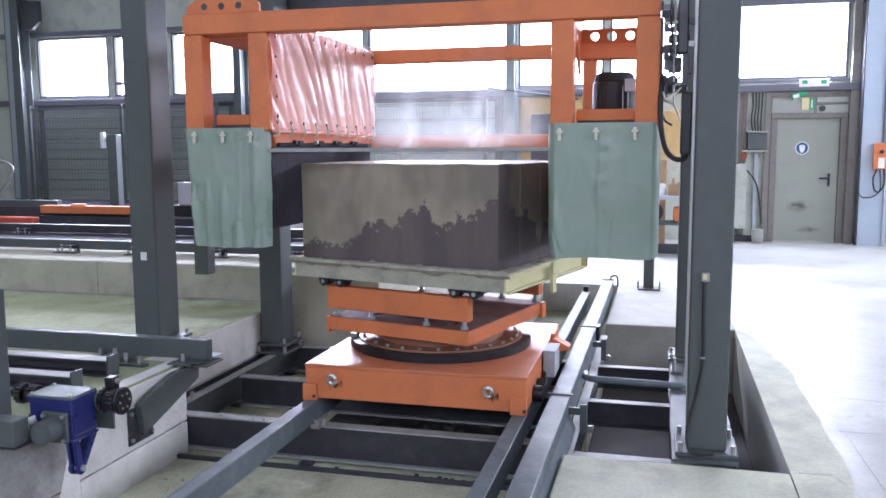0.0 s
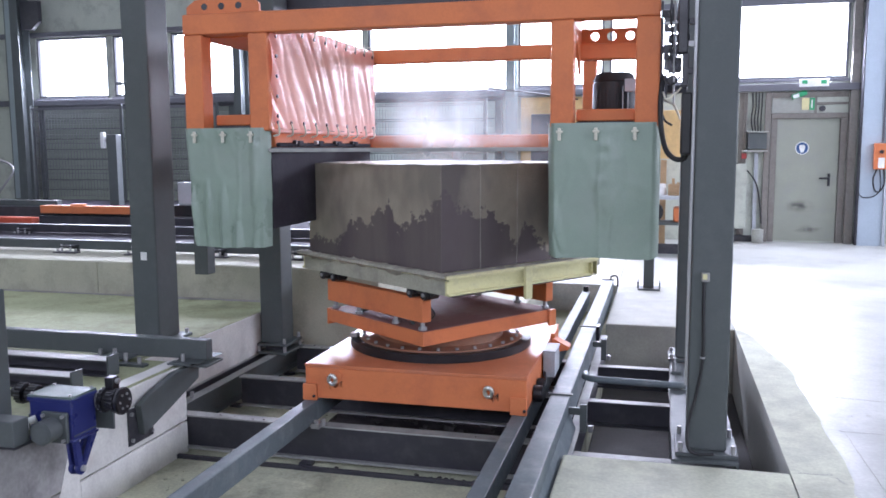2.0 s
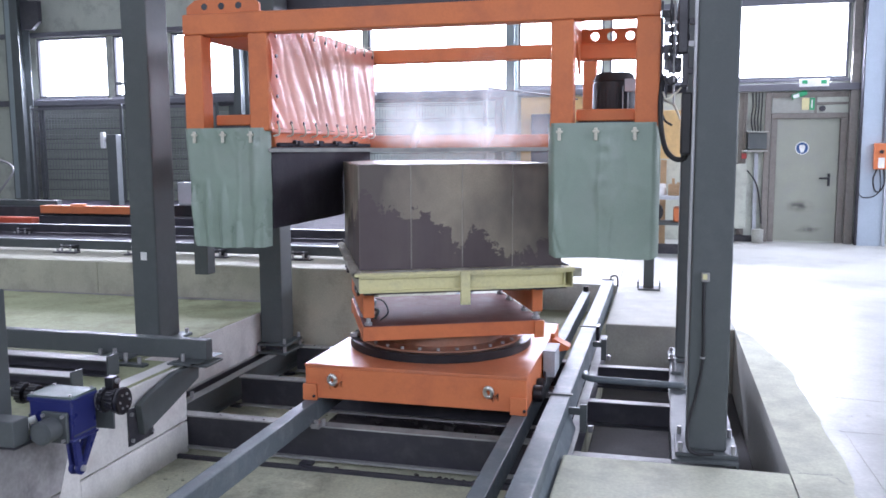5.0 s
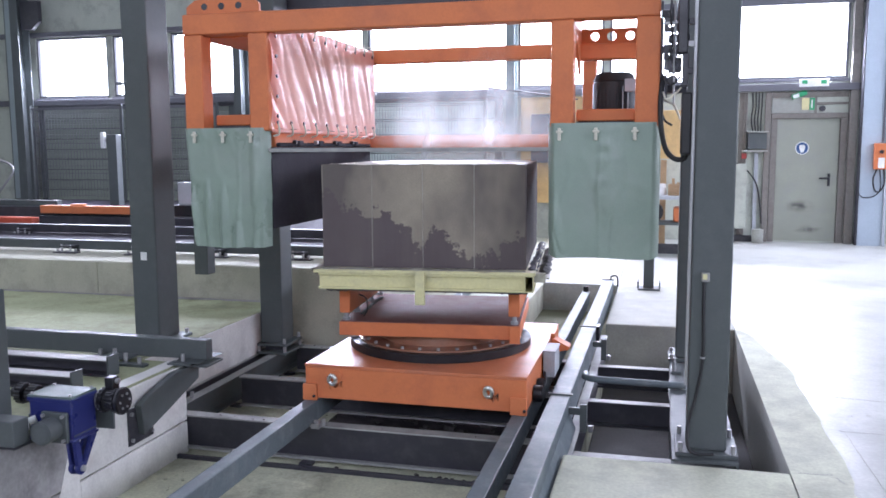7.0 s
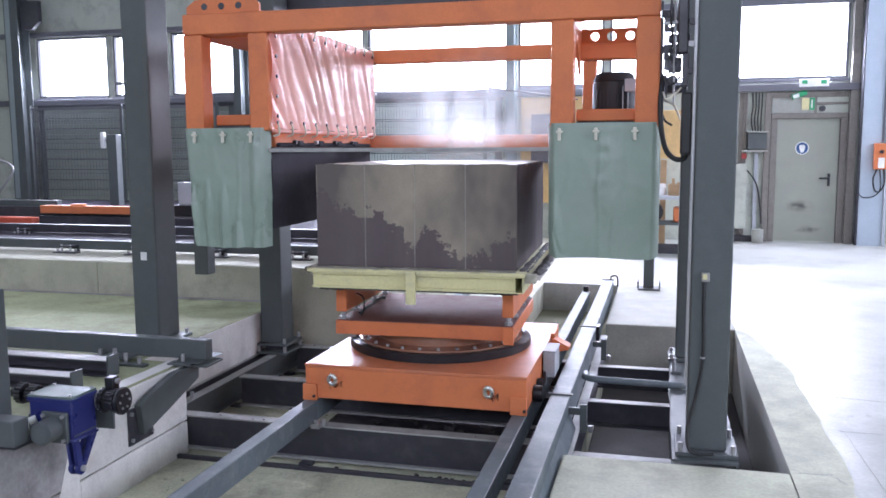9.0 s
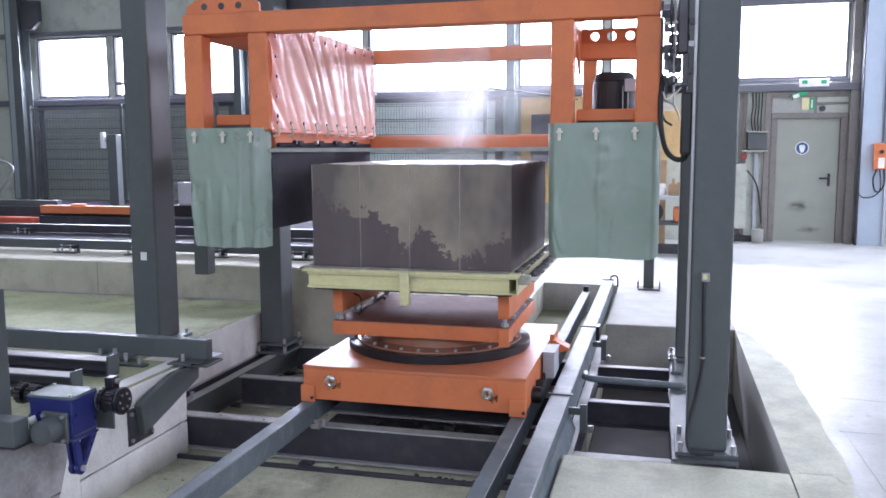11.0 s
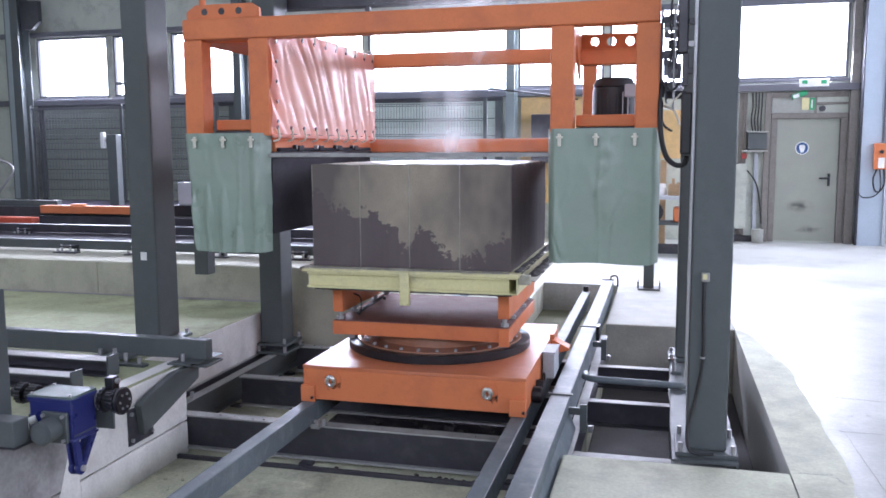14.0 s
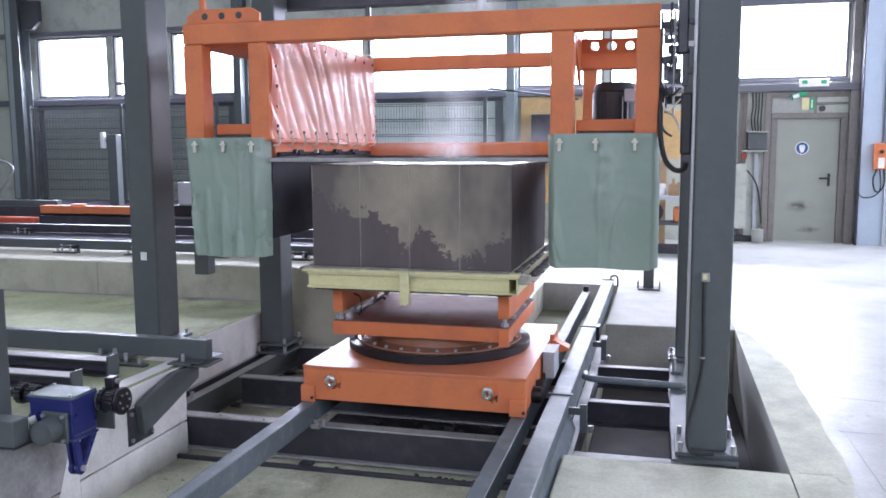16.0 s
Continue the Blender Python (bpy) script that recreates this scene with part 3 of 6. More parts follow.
part("edge_strip", box(4.382, 4.3985, WALL_Y - 0.33, WALL_Y - 0.17, -0.02, 6.98, 0.001), GREYDARK, c)
part("conduit", cyl((4.70, WALL_Y - 0.36, 1.62), (4.70, WALL_Y - 0.36, 6.9), 0.014, 10), SILL, c)
part("conduit", cyl((4.76, WALL_Y - 0.36, 0.0), (4.76, WALL_Y - 0.36, 6.9), 0.018, 10), TRIM, c)


def gate(name, x0, x1, z0, z1, y, pitch, label, sheet):
    """A sectional gate of ribbed panels between side rails."""
    g = thing(name, ((x0 + x1) / 2, y, z0), label, "gate", kind="structure")
    n = int((z1 - z0) / pitch)
    h = (z1 - z0) / n
    first = part("panel", prism([(y, z0 + 0.006), (y, z0 + h - 0.006), (y - 0.012, z0 + h - 0.012), (y - 0.012, z0 + h * 0.55), (y - 0.006, z0 + h * 0.5), (y - 0.012, z0 + h * 0.45), (y - 0.012, z0 + 0.012)], "x", x0, x1), sheet, g, smooth=False)
    for k in range(1, n):
        again("panel", first, (0, 0, k * h), g)
    part("backing", box(x0, x1, y + 0.002, y + 0.03, z0, z1, 0), GREYDARK, g)
    part("side_rail", box(x0 - 0.12, x0, y - 0.05, y + 0.03, z0, z1, 0.004), GREY, g)
    part("side_rail", box(x1, x1 + 0.12, y - 0.05, y + 0.03, z0, z1, 0.004), GREY, g)
    part("lintel", box(x0 - 0.12, x1 + 0.12, y - 0.05, y + 0.03, z1, z1 + 0.06, 0.004), GREYDARK, g)
    return g


gate("gate_1", -10.75, -6.6, 0.55, 2.38, WALL_Y - 0.04, 0.2, "dark grey ribbed sectional gate under the windows", GATE)
gate("gate_2", -5.6, -1.45, 0.55, 2.38, WALL_Y - 0.04, 0.3, "pale grey sectional gate behind a wire mesh fence", PALEGATE)

# the door and what hangs about it
door = thing("door_1", (3.67, WALL_Y, 0), "closed scuffed grey steel door with a black lever handle", "door", kind="structure")
part("leaf", box(3.20, 4.14, WALL_Y + 0.02, WALL_Y + 0.07, 0.01, 2.0, 0.004), DOORM, door)
part("back_panel", box(3.142, 4.198, WALL_Y + 0.12, WALL_Y + 0.15, 0.022, 2.048, 0), DOORM, door)
part("scuff", box(3.30, 3.88, WALL_Y + 0.0185, WALL_Y + 0.0195, 0.46, 0.72, 0), SCUFF, door)
part("scuff", box(3.45, 4.0, WALL_Y + 0.0185, WALL_Y + 0.0195, 0.12, 0.30, 0), SCUFF, door)
part("jamb", box(3.10, 3.195, WALL_Y - 0.03, WALL_Y + 0.1, 0.0, 2.0, 0.004), BOARD, door)
part("jamb", box(4.145, 4.24, WALL_Y - 0.03, WALL_Y + 0.1, 0.0, 2.0, 0.004), BOARD, door)
part("head", box(3.10, 4.24, WALL_Y - 0.035, WALL_Y + 0.1, 2.005, 2.09, 0.004), BOARD, door)
hd = part("door_handle", box(3.99, 4.03, WALL_Y + 0.004, WALL_Y + 0.019, 0.92, 1.12, 0.004), BLACK, door, "black lever handle")
part("lever", box(3.86, 4.01, WALL_Y - 0.04, WALL_Y - 0.02, 1.03, 1.06, 0.006), BLACK, hd)
part("spindle", cyl((4.0, WALL_Y - 0.03, 1.045), (4.0, WALL_Y + 0.005, 1.045), 0.012, 10), BLACK, hd)
sg = solo("safety_sign", cyl((3.59, WALL_Y + 0.019, 1.53), (3.59, WALL_Y + 0.015, 1.53), 0.105, 32), WHITE, (3.59, WALL_Y, 1.53), "round blue safety sign on the door", "sign")
part("disc", cyl((3.59, WALL_Y + 0.014, 1.53), (3.59, WALL_Y + 0.011, 1.53), 0.092, 32), SIGNBLUE, sg)
part("symbol", prism([(3.55, 1.58), (3.63, 1.58), (3.635, 1.53), (3.61, 1.46), (3.57, 1.46), (3.545, 1.53)], "y", WALL_Y + 0.006, WALL_Y + 0.010), WHITE, sg, smooth=False)
es = solo("exit_sign", box(3.48, 3.92, WALL_Y - 0.17, WALL_Y - 0.145, 2.50, 2.62, 0.003), WHITE, (3.7, WALL_Y, 2.5), "small white exit sign with green pictograms above the door", "sign")
part("pictogram", box(3.52, 3.60, WALL_Y - 0.174, WALL_Y - 0.171, 2.54, 2.60, 0), GREEN, es)
part("pictogram", box(3.80, 3.88, WALL_Y - 0.174, WALL_Y - 0.171, 2.54, 2.60, 0), GREEN, es)
lamp = thing("emergency_lamp", (3.52, WALL_Y, 2.3), "dark green emergency lamp on a bracket", "lamp")
part("housing", prism([(3.40, 2.30), (3.62, 2.38), (3.60, 2.45), (3.38, 2.38)], "y", WALL_Y - 0.12, WALL_Y - 0.002, bev=0.006), GREEN, lamp)
part("lens", prism([(3.41, 2.315), (3.50, 2.345), (3.485, 2.40), (3.395, 2.37)], "y", WALL_Y - 0.126, WALL_Y - 0.121), WHITE, lamp)
nb = solo("notice_board", box(3.55, 3.66, WALL_Y - 0.042, WALL_Y - 0.030, 2.14, 2.33, 0.002), CREAM, (3.6, WALL_Y, 2.14), "small framed notice with green border on the wall", "notice")
part("border", box(3.665, 3.74, WALL_Y - 0.042, WALL_Y - 0.030, 2.14, 2.33, 0.002), GREEN, nb)
part("strip", box(3.69, 3.71, WALL_Y - 0.046, WALL_Y - 0.0425, 2.17, 2.30, 0), WHITE, nb)
solo("fire_bell", cyl((3.86, WALL_Y - 0.05, 2.16), (3.86, WALL_Y - 0.002, 2.16), 0.045, 20, bev=0.006), GREYDARK, (3.86, WALL_Y, 2.16), "small dark alarm bell on the wall", "bell")
# timber and cover strips round the door
for nm, r in (("wall_post", (3.0, 3.09, WALL_Y - 0.06, WALL_Y - 0.004, 0, 2.43)), ("wall_post", (4.25, 4.37, WALL_Y - 0.13, WALL_Y - 0.004, 0, 4.0)), ("wall_rail", (3.1, 4.24, WALL_Y - 0.05, WALL_Y - 0.04, 2.34, 2.43)),
              ("wall_rail", (3.76, 4.24, WALL_Y - 0.03, WALL_Y - 0.004, 2.22, 2.26)), ("wall_post", (3.74, 3.78, WALL_Y - 0.03, WALL_Y - 0.004, 2.09, 2.43))):
    solo(nm, box(*r, 0.003), BOARD, ((r[0] + r[1]) / 2, r[3], r[4]), "weathered grey-brown board on the wall beside the door", "trim", kind="structure")
# switch box with its cables
sb = thing("switch_box", (2.88, WALL_Y, 1.5), "grey electrical switch box with cables on the wall", "electrical box")
part("cabinet", box(2.74, 3.03, WALL_Y - 0.16, WALL_Y - 0.002, 1.52, 1.78, 0.008), GREY, sb)
part("canopy", box(2.72, 3.05, WALL_Y - 0.19, WALL_Y - 0.002, 1.785, 1.81, 0.004), LIMEBOARD, sb)
part("shelf", box(2.66, 3.05, WALL_Y - 0.2, WALL_Y - 0.002, 1.47, 1.50, 0.004), LIMEBOARD, sb)
for k in range(4):
    part("cable", pipe([(2.80 + 0.05 * k, WALL_Y - 0.02, 2.43), (2.81 + 0.045 * k, WALL_Y - 0.05, 2.2), (2.79 + 0.05 * k, WALL_Y - 0.03, 2.0), (2.82 + 0.04 * k, WALL_Y - 0.05, 1.81)], 0.011), CABLE, sb)
part("cable", pipe([(2.55, WALL_Y - 0.06, 1.3), (2.72, WALL_Y - 0.08, 1.2), (2.9, WALL_Y - 0.07, 0.95), (2.98, WALL_Y - 0.06, 0.55), (3.0, WALL_Y - 0.07, 0.3)], 0.012), CABLE, sb)
part("conduit", box(2.86, 2.92, WALL_Y - 0.04, WALL_Y - 0.002, 0.2, 1.46, 0.004), TRIM, sb)
solo("leaning_board", box(2.35, 2.74, WALL_Y - 0.2, WALL_Y - 0.002, 0.22, 1.28, 0.01), WALLPANEL, (2.5, WALL_Y, 0.0), "pale board leaning on the wall", "board")
solo("bucket", cyl((2.93, WALL_Y - 0.25, 0), (2.93, WALL_Y - 0.25, 0.22), 0.085, 24, 0.1, bev=0.005), LIMEBOARD, (2.93, WALL_Y - 0.25, 0), "small grey-brown bucket by the wall", "bucket")
solo("wall_skirting", box(2.1, 3.0, WALL_Y - 0.11, WALL_Y - 0.003, 0.0, 0.1, 0.004), GREYDARK, (2.5, WALL_Y, 0), "dark plinth along the wall", "trim", kind="structure")
for bx, bw, m in ((2.12, 0.27, LIMEBOARD), (2.40, 0.20, LIMEBOARD), (2.61, 0.12, BOARD)):
    solo("wall_board", box(bx, bx + bw, WALL_Y - 0.03, WALL_Y - 0.003, 0.101, 2.435, 0.003), m, (bx, WALL_Y, 0.1), "stained upright board on the hall wall", "board", kind="structure")
solo("wall_board", box(3.10, 3.735, WALL_Y - 0.028, WALL_Y - 0.003, 2.095, 2.335, 0.003), LIMEBOARD, (3.4, WALL_Y, 2.1), "stained pale board above the door", "board", kind="structure")
for px in (2.68, 2.71):
    solo("wall_pipe", cyl((px, WALL_Y - 0.05, 0.12), (px, WALL_Y - 0.05, 2.43), 0.011, 10), BOARD, (px, WALL_Y, 0.12), "thin brown pipe on the wall beside the switch box", "pipe", "wall pipes")
solo("red_socket", box(2.655, 2.735, WALL_Y - 0.13, WALL_Y - 0.062, 1.36, 1.45, 0.01), mat("dull_red_plastic", (0.26, 0.035, 0.03), 0.5), (2.69, WALL_Y, 1.36), "small red wall socket below the switch box", "socket")
pendant = thing("control_station", (4.68, WALL_Y - 0.4, 1.2), "orange wall telephone box with a hanging black cable", "control box")
part("housing", box(4.57, 4.75, WALL_Y - 0.46, WALL_Y - 0.345, 1.2, 1.6, 0.012), ORANGE, pendant)
part("label_plate", box(4.62, 4.71, WALL_Y - 0.466, WALL_Y - 0.461, 1.22, 1.38, 0.002), WHITE, pendant)
part("knob", cyl((4.66, WALL_Y - 0.49, 1.47), (4.66, WALL_Y - 0.461, 1.47), 0.03, 16), BLACK, pendant)
part("cable", pipe([(4.62, WALL_Y - 0.4, 1.2), (4.57, WALL_Y - 0.42, 1.05), (4.60, WALL_Y - 0.42, 0.88), (4.67, WALL_Y - 0.42, 0.86), (4.73, WALL_Y - 0.42, 0.98), (4.72, WALL_Y - 0.4, 1.2)], 0.012), CABLE, pendant)
part("cable", pipe([(4.66, WALL_Y - 0.41, 1.2), (4.68, WALL_Y - 0.41, 0.9), (4.60, WALL_Y - 0.37, 0.78), (4.45, WALL_Y - 0.36, 0.76), (4.38, WALL_Y - 0.36, 0.84)], 0.008), CABLE, pendant)

# ochre board with a dark cabinet behind the gantry
ob1 = solo("ochre_board", box(-1.0, 1.05, WALL_Y - 0.06, WALL_Y - 0.004, 0.6, 2.42, 0.003), YELLOW, (0, WALL_Y, 0.6), "ochre fibre board panel on the wall", "board", kind="structure")
solo("wall_cabinet", box(-0.77, -0.1, WALL_Y - 0.4, WALL_Y - 0.065, 1.3, 2.12, 0.01), GREYDARK, (-0.4, WALL_Y, 1.3), "dark grey cabinet hung on the ochre board", "cabinet")
solo("wall_cable", pipe([(-1.75, WALL_Y - 0.5, 2.6), (-1.2, WALL_Y - 0.5, 2.53), (-0.6, WALL_Y - 0.45, 2.45), (0.0, WALL_Y - 0.3, 2.36)], 0.014), CABLE, (-1.0, WALL_Y - 0.5, 2.5), "black cable slung along the wall", "cable")

# wire mesh fence before the second gate
fence = thing("mesh_fence", (-2.6, 8.3, 0.55), "grey wire mesh fence panel on posts", "fence")
for fx in (-3.9, -1.42):
    part("post", box(fx - 0.03, fx + 0.03, 8.28, 8.34, 0.55, 2.36, 0.004), GREY, fence)
for fz in (0.75, 1.0, 1.25, 1.5, 1.75, 2.0, 2.25):
    part("rail_wire", box(-3.87, -1.45, 8.300, 8.306, fz, fz + 0.012, 0), GREY, fence)
    part("rail_wire", box(-3.87, -1.45, 8.300, 8.306, fz + 0.03, fz + 0.042, 0), GREY, fence)
vm = None
for k in range(48):
    vm = box(-3.84 + 0.05 * k, -3.834 + 0.05 * k, 8.307, 8.313, 0.62, 2.3, 0, vm)
tagged(part("mesh", vm, GREY, fence, smooth=False), kind="stuff")

guard = thing("mesh_fence", (-8.7, 8.9, 0.55), "fine grey wire mesh guard before the dark gate", "fence")
for fx in (-10.72, -8.65, -6.62):
    part("post", box(fx - 0.025, fx + 0.025, 8.88, 8.93, 0.551, 2.42, 0.004), GREY, guard)
part("top_rail", box(-10.69, -6.65, 8.89, 8.92, 2.33, 2.38, 0.003), SILL, guard)
gm = None
for k in range(58):
    gm = box(-10.66 + 0.07 * k, -10.654 + 0.07 * k, 8.90, 8.906, 0.62, 2.32, 0, gm)
for k in range(12):
    gm = box(-10.69, -6.65, 8.907, 8.912, 0.66 + 0.145 * k, 0.668 + 0.145 * k, 0, gm)
tagged(part("mesh", gm, SILL, guard, smooth=False), kind="stuff")

# work corner seen between gantry and column
bench = thing("work_bench", (1.75, 7.6, 0), "cluttered steel work bench by the wall", "bench")
part("top", box(1.1, 2.3, 7.3, 7.9, 0.80, 0.85, 0.006), TRIM, bench)
part("shelf", box(1.15, 2.25, 7.35, 7.85, 0.42, 0.46, 0.004), GREY, bench)
for bx, by in ((1.12, 7.32), (2.22, 7.32), (1.12, 7.82), (2.22, 7.82)):
    part("leg", box(bx, bx + 0.06, by, by + 0.06, 0.0, 0.8, 0.003), GREY, bench)
part("foot_rail", box(1.18, 2.22, 7.33, 7.37, 0.1, 0.15, 0.003), GREYDARK, bench)
solo("tool_board", box(1.2, 1.95, 8.2, 8.24, 1.38, 2.12, 0.006), YELLOW, (1.6, 8.22, 0), "ochre tool board standing behind the bench", "board")
for lx in (1.22, 1.9):
    solo("board_post", box(lx, lx + 0.05, 8.245, 8.29, 0, 2.1, 0.004), GREY, (lx, 8.27, 0), "grey post that holds the tool board", "post", "board posts")
crate = thing("wooden_crate", (1.66, 7.55, 0.852), "small brown wooden crate of offcuts on the bench", "crate")
for k in range(3):
    part("slat", box(1.5, 1.84, 7.4, 7.415, 0.853 + 0.055 * k, 0.898 + 0.055 * k, 0.002), WOOD, crate)
    part("slat", box(1.5, 1.84, 7.73, 7.745, 0.853 + 0.055 * k, 0.898 + 0.055 * k, 0.002), WOOD, crate)
for ex in (1.5, 1.825):
    part("end_board", box(ex, ex + 0.015, 7.416, 7.729, 0.853, 1.01, 0.002), WOOD, crate)
for k, (ex, top) in enumerate(((1.55, 1.10), (1.62, 1.04), (1.70, 1.16), (1.76, 1.06))):
    part("offcut", box(ex, ex + 0.04, 7.50 + 0.03 * k, 7.54 + 0.03 * k, 0.853, top, 0.003), WOOD, crate)
solo("leaning_plank", box(1.38, 1.47, 8.15, 8.19, 0.0, 1.36, 0.004), WOOD, (1.42, 8.17, 0), "brown wooden plank standing against the tool board", "plank")
solo("tyre_roll", cyl((1.3, 7.42, 0.60), (1.3, 7.72, 0.60), 0.138, 28, bev=0.02), RUBBER, (1.3, 7.55, 0.462), "black rubber roll on the bench shelf", "roll")
solo("orange_case", box(1.58, 1.82, 7.42, 7.7, 0.462, 0.68, 0.03), ORANGE, (1.70, 7.55, 0.462), "orange plastic case on the bench shelf", "case")
solo("white_canister", cyl((1.4, 7.55, 0.852), (1.4, 7.55, 1.02), 0.09, 20, 0.06, bev=0.01), WHITE, (1.4, 7.55, 0.852), "white canister on the bench", "canister")
solo("floor_box", box(1.2, 1.75, 7.35, 7.7, 0.0, 0.1, 0.006), GREYDARK, (1.45, 7.5, 0), "dark flat box on the floor under the bench", "box")

# ---------------------------------------------------------------- steel in the pit


def obar(p, q, w, h, bm=None, bev=0.003):
    """A square bar from p to q; w is its level width."""
    p, q = Vector(p), Vector(q)
    way = (q - p).normalized()
    side = way.cross(Vector((0, 0, 1))).normalized()
    up = side.cross(way)
    one = box(-w / 2, w / 2, 0, (q - p).length, -h / 2, h / 2, bev)
    m = Matrix((side, way, up)).transposed().to_4x4()
    bmesh.ops.transform(one, matrix=Matrix.Translation(p) @ m, verts=one.verts[:])
    return join(bm, one)


def column(name, x0, x1, y0, y1, z0, z1, label, group="columns", plate=0.06, bolt_h=0.03):
    c = thing(name, ((x0 + x1) / 2, (y0 + y1) / 2, z0), label, "column", group)
    part("shaft", box(x0, x1, y0, y1, z0 + 0.02, z1, 0.012), GREY, c)
    if plate:
        part("base_plate", box(x0 - plate, x1 + plate, y0 - plate, y1 + plate, z0, z0 + 0.02, 0.003), GREY, c)
        e = plate * 0.55
        bolts([(x0 - e, y0 - e, z0 + 0.02), (x1 + e, y0 - e, z0 + 0.02), (x0 - e, y1 + e, z0 + 0.02), (x1 + e, y1 + e, z0 + 0.02)], (0, 0, 1), 0.013, bolt_h, c)
    return c


colA = column("steel_column", -2.04, -1.85, -0.45, -0.20, PLAT, 6.99, "tall grey square steel column on the concrete platform")
part("tag", box(-1.965, -1.92, -0.456, -0.4505, 0.82, 0.875, 0.002), WHITE, colA, "small white tag")
colB = column("steel_column", -1.695, -1.505, 0.72, 0.935, -0.012, 6.99, "grey square steel column bolted to the pit frame", plate=0.05, bolt_h=0.04)
part("shim", box(-1.704, -1.445, 0.65, 0.99, FRAME + 0.005, FRAME + 0.022, 0.003), GREY, colB)
for sx in (-1.69, -1.47):
    for sy in (0.68, 0.97):
        part("stud", cyl((sx, sy, FRAME + 0.0225), (sx, sy, -0.0125), 0.014, 8), STEEL, colB)
part("grout", box(-1.67, -1.53, 0.75, 0.92, FRAME + 0.0225, -0.0125, 0.002), GREYDARK, colB)
colC = column("steel_column", 1.57, 1.765, -1.05, -0.85, 0.005, 6.99, "tall grey square steel column standing in the pit", plate=0.055, bolt_h=0.045)
part("guide_strip", box(1.553, 1.569, -1.02, -0.985, 0.35, 6.5, 0.002), STEEL, colC)
cb = part("junction_box", box(1.618, 1.658, -1.075, -1.0505, 0.895, 0.94, 0.004), DUSTYLIT, colC, "small grey junction box")
part("cover", box(1.624, 1.645, -1.079, -1.0755, 0.908, 0.935, 0.002), CREAM, cb)
part("cable", pipe([(1.632, -1.062, 0.895), (1.634, -1.066, 0.7), (1.636, -1.062, 0.5), (1.61, -1.07, 0.32), (1.575, -1.09, 0.17), (1.575, -1.12, 0.07), (1.61, -1.135, 0.035), (1.70, -1.125, 0.035)], 0.008), CABLE, cb)
part("clip", box(1.625, 1.648, -1.073, -1.0505, 0.505, 0.513, 0.001), STEEL, colC)
colD = column("steel_column", 1.54, 1.70, 0.9, 1.06, 0.005, 6.99, "grey square steel column at the back of the pit frame", plate=0.05)
part("hose_carrier", box(1.50, 1.556, -0.98, -0.87, 1.52, 1.83, 0.012), RUBBER, colC, "black hose carrier")

over = thing("cross_beam", (0, 1.03, 2.68), "dark grey steel beam that joins the rear columns", "beam")
part("end_plate", box(-1.69, -1.51, 0.936, 0.979, 2.64, 2.89, 0.002), GREYDARK, over)
part("lower_flange", box(-1.69, 1.535, 0.98, 1.10, 2.66, 2.675, 0.002), GREYDARK, over)
part("web", box(-1.69, 1.535, 1.033, 1.045, 2.676, 2.86, 0), GREYDARK, over)
part("upper_flange", box(-1.69, 1.535, 0.98, 1.10, 2.861, 2.876, 0.002), GREYDARK, over)
part("sensor", box(-0.86, -0.82, 0.99, 1.03, 2.56, 2.66, 0.003), BLACK, over)

guide = thing("guide_post", (-2.14, 0.66, 0.56), "short grey steel guide post held by a bracket", "post")
part("shaft", box(-2.2, -2.08, 0.6, 0.72, 0.56, 1.5, 0.008), GREY, guide)
part("bracket", obar((-2.08, 0.66, 1.3), (-1.70, 0.80, 1.3), 0.07, 0.1), GREY, guide)

# frame of the pit: outer and inner channels, cross members
fr = thing("pit_frame", (-0.3, 0, PIT), "dark grey welded steel frame in the pit", "frame")
part("outer_channel", c_channel(-1.705, -1.680, -0.845, 1.19, -0.26, FRAME, "y", 1), GREYDARK, fr)
# caps and top flanges: dust, with light on the tops painted in
part("outer_cap", box(-1.705, -1.680, -0.84, 0.64, FRAME, FRAME + 0.004, 0.001), DUSTYLIT, fr)
part("inner_channel", c_channel(-1.60, -1.53, -0.845, 1.19, -0.26, FRAME - 0.001, "y", 1), GREY, fr)
part("channel_cap", box(-1.602, -1.528, -0.84, 1.18, FRAME, FRAME + 0.004, 0.001), DUSTYLIT, fr)
for my in (-0.865, 0.02, 0.99):
    cm = part("cross_member", box(-1.525, 0.928, my + 0.034, my + 0.046, -0.286, FRAME - 0.0125, 0), GREYDARK, fr)
    if my == 0.02:
        part("top_flange", box(-1.525, -0.70, my, my + 0.085, FRAME - 0.012, FRAME - 0.002, 0.002), DUSTYLIT, cm)
        # black stretch paints the shade that the trolley throws on the flange
        part("top_flange", box(-0.699, 0.928, my, my + 0.085, FRAME - 0.012, FRAME - 0.002, 0.002), OILSHADE, cm, "flange blackened for the shade under the trolley")
    else:
        part("top_flange", box(-1.525, 0.928, my, my + 0.085, FRAME - 0.012, FRAME - 0.002, 0.002), DUSTYLIT, cm)
    part("bottom_flange", box(-1.525, 0.928, my, my + 0.085, -0.30, -0.287, 0.002), DUSTYLIT, cm)
for my in (-1.0, 0.0, 0.90):
    part("side_member", c_channel(0.98, 1.50, my, my + 0.06, -0.24, FRAME - 0.002, "x", -1), GREYDARK, fr)
part("side_channel", c_channel(1.50, 1.82, -1.15, 1.3, -0.26, 0.003, "y", -1), GREY, fr)
for ly in (-0.9, 0.95):
    part("foot", box(1.60, 1.70, ly - 0.04, ly + 0.04, -0.56, -0.2605, 0.002), GREYDARK, fr)
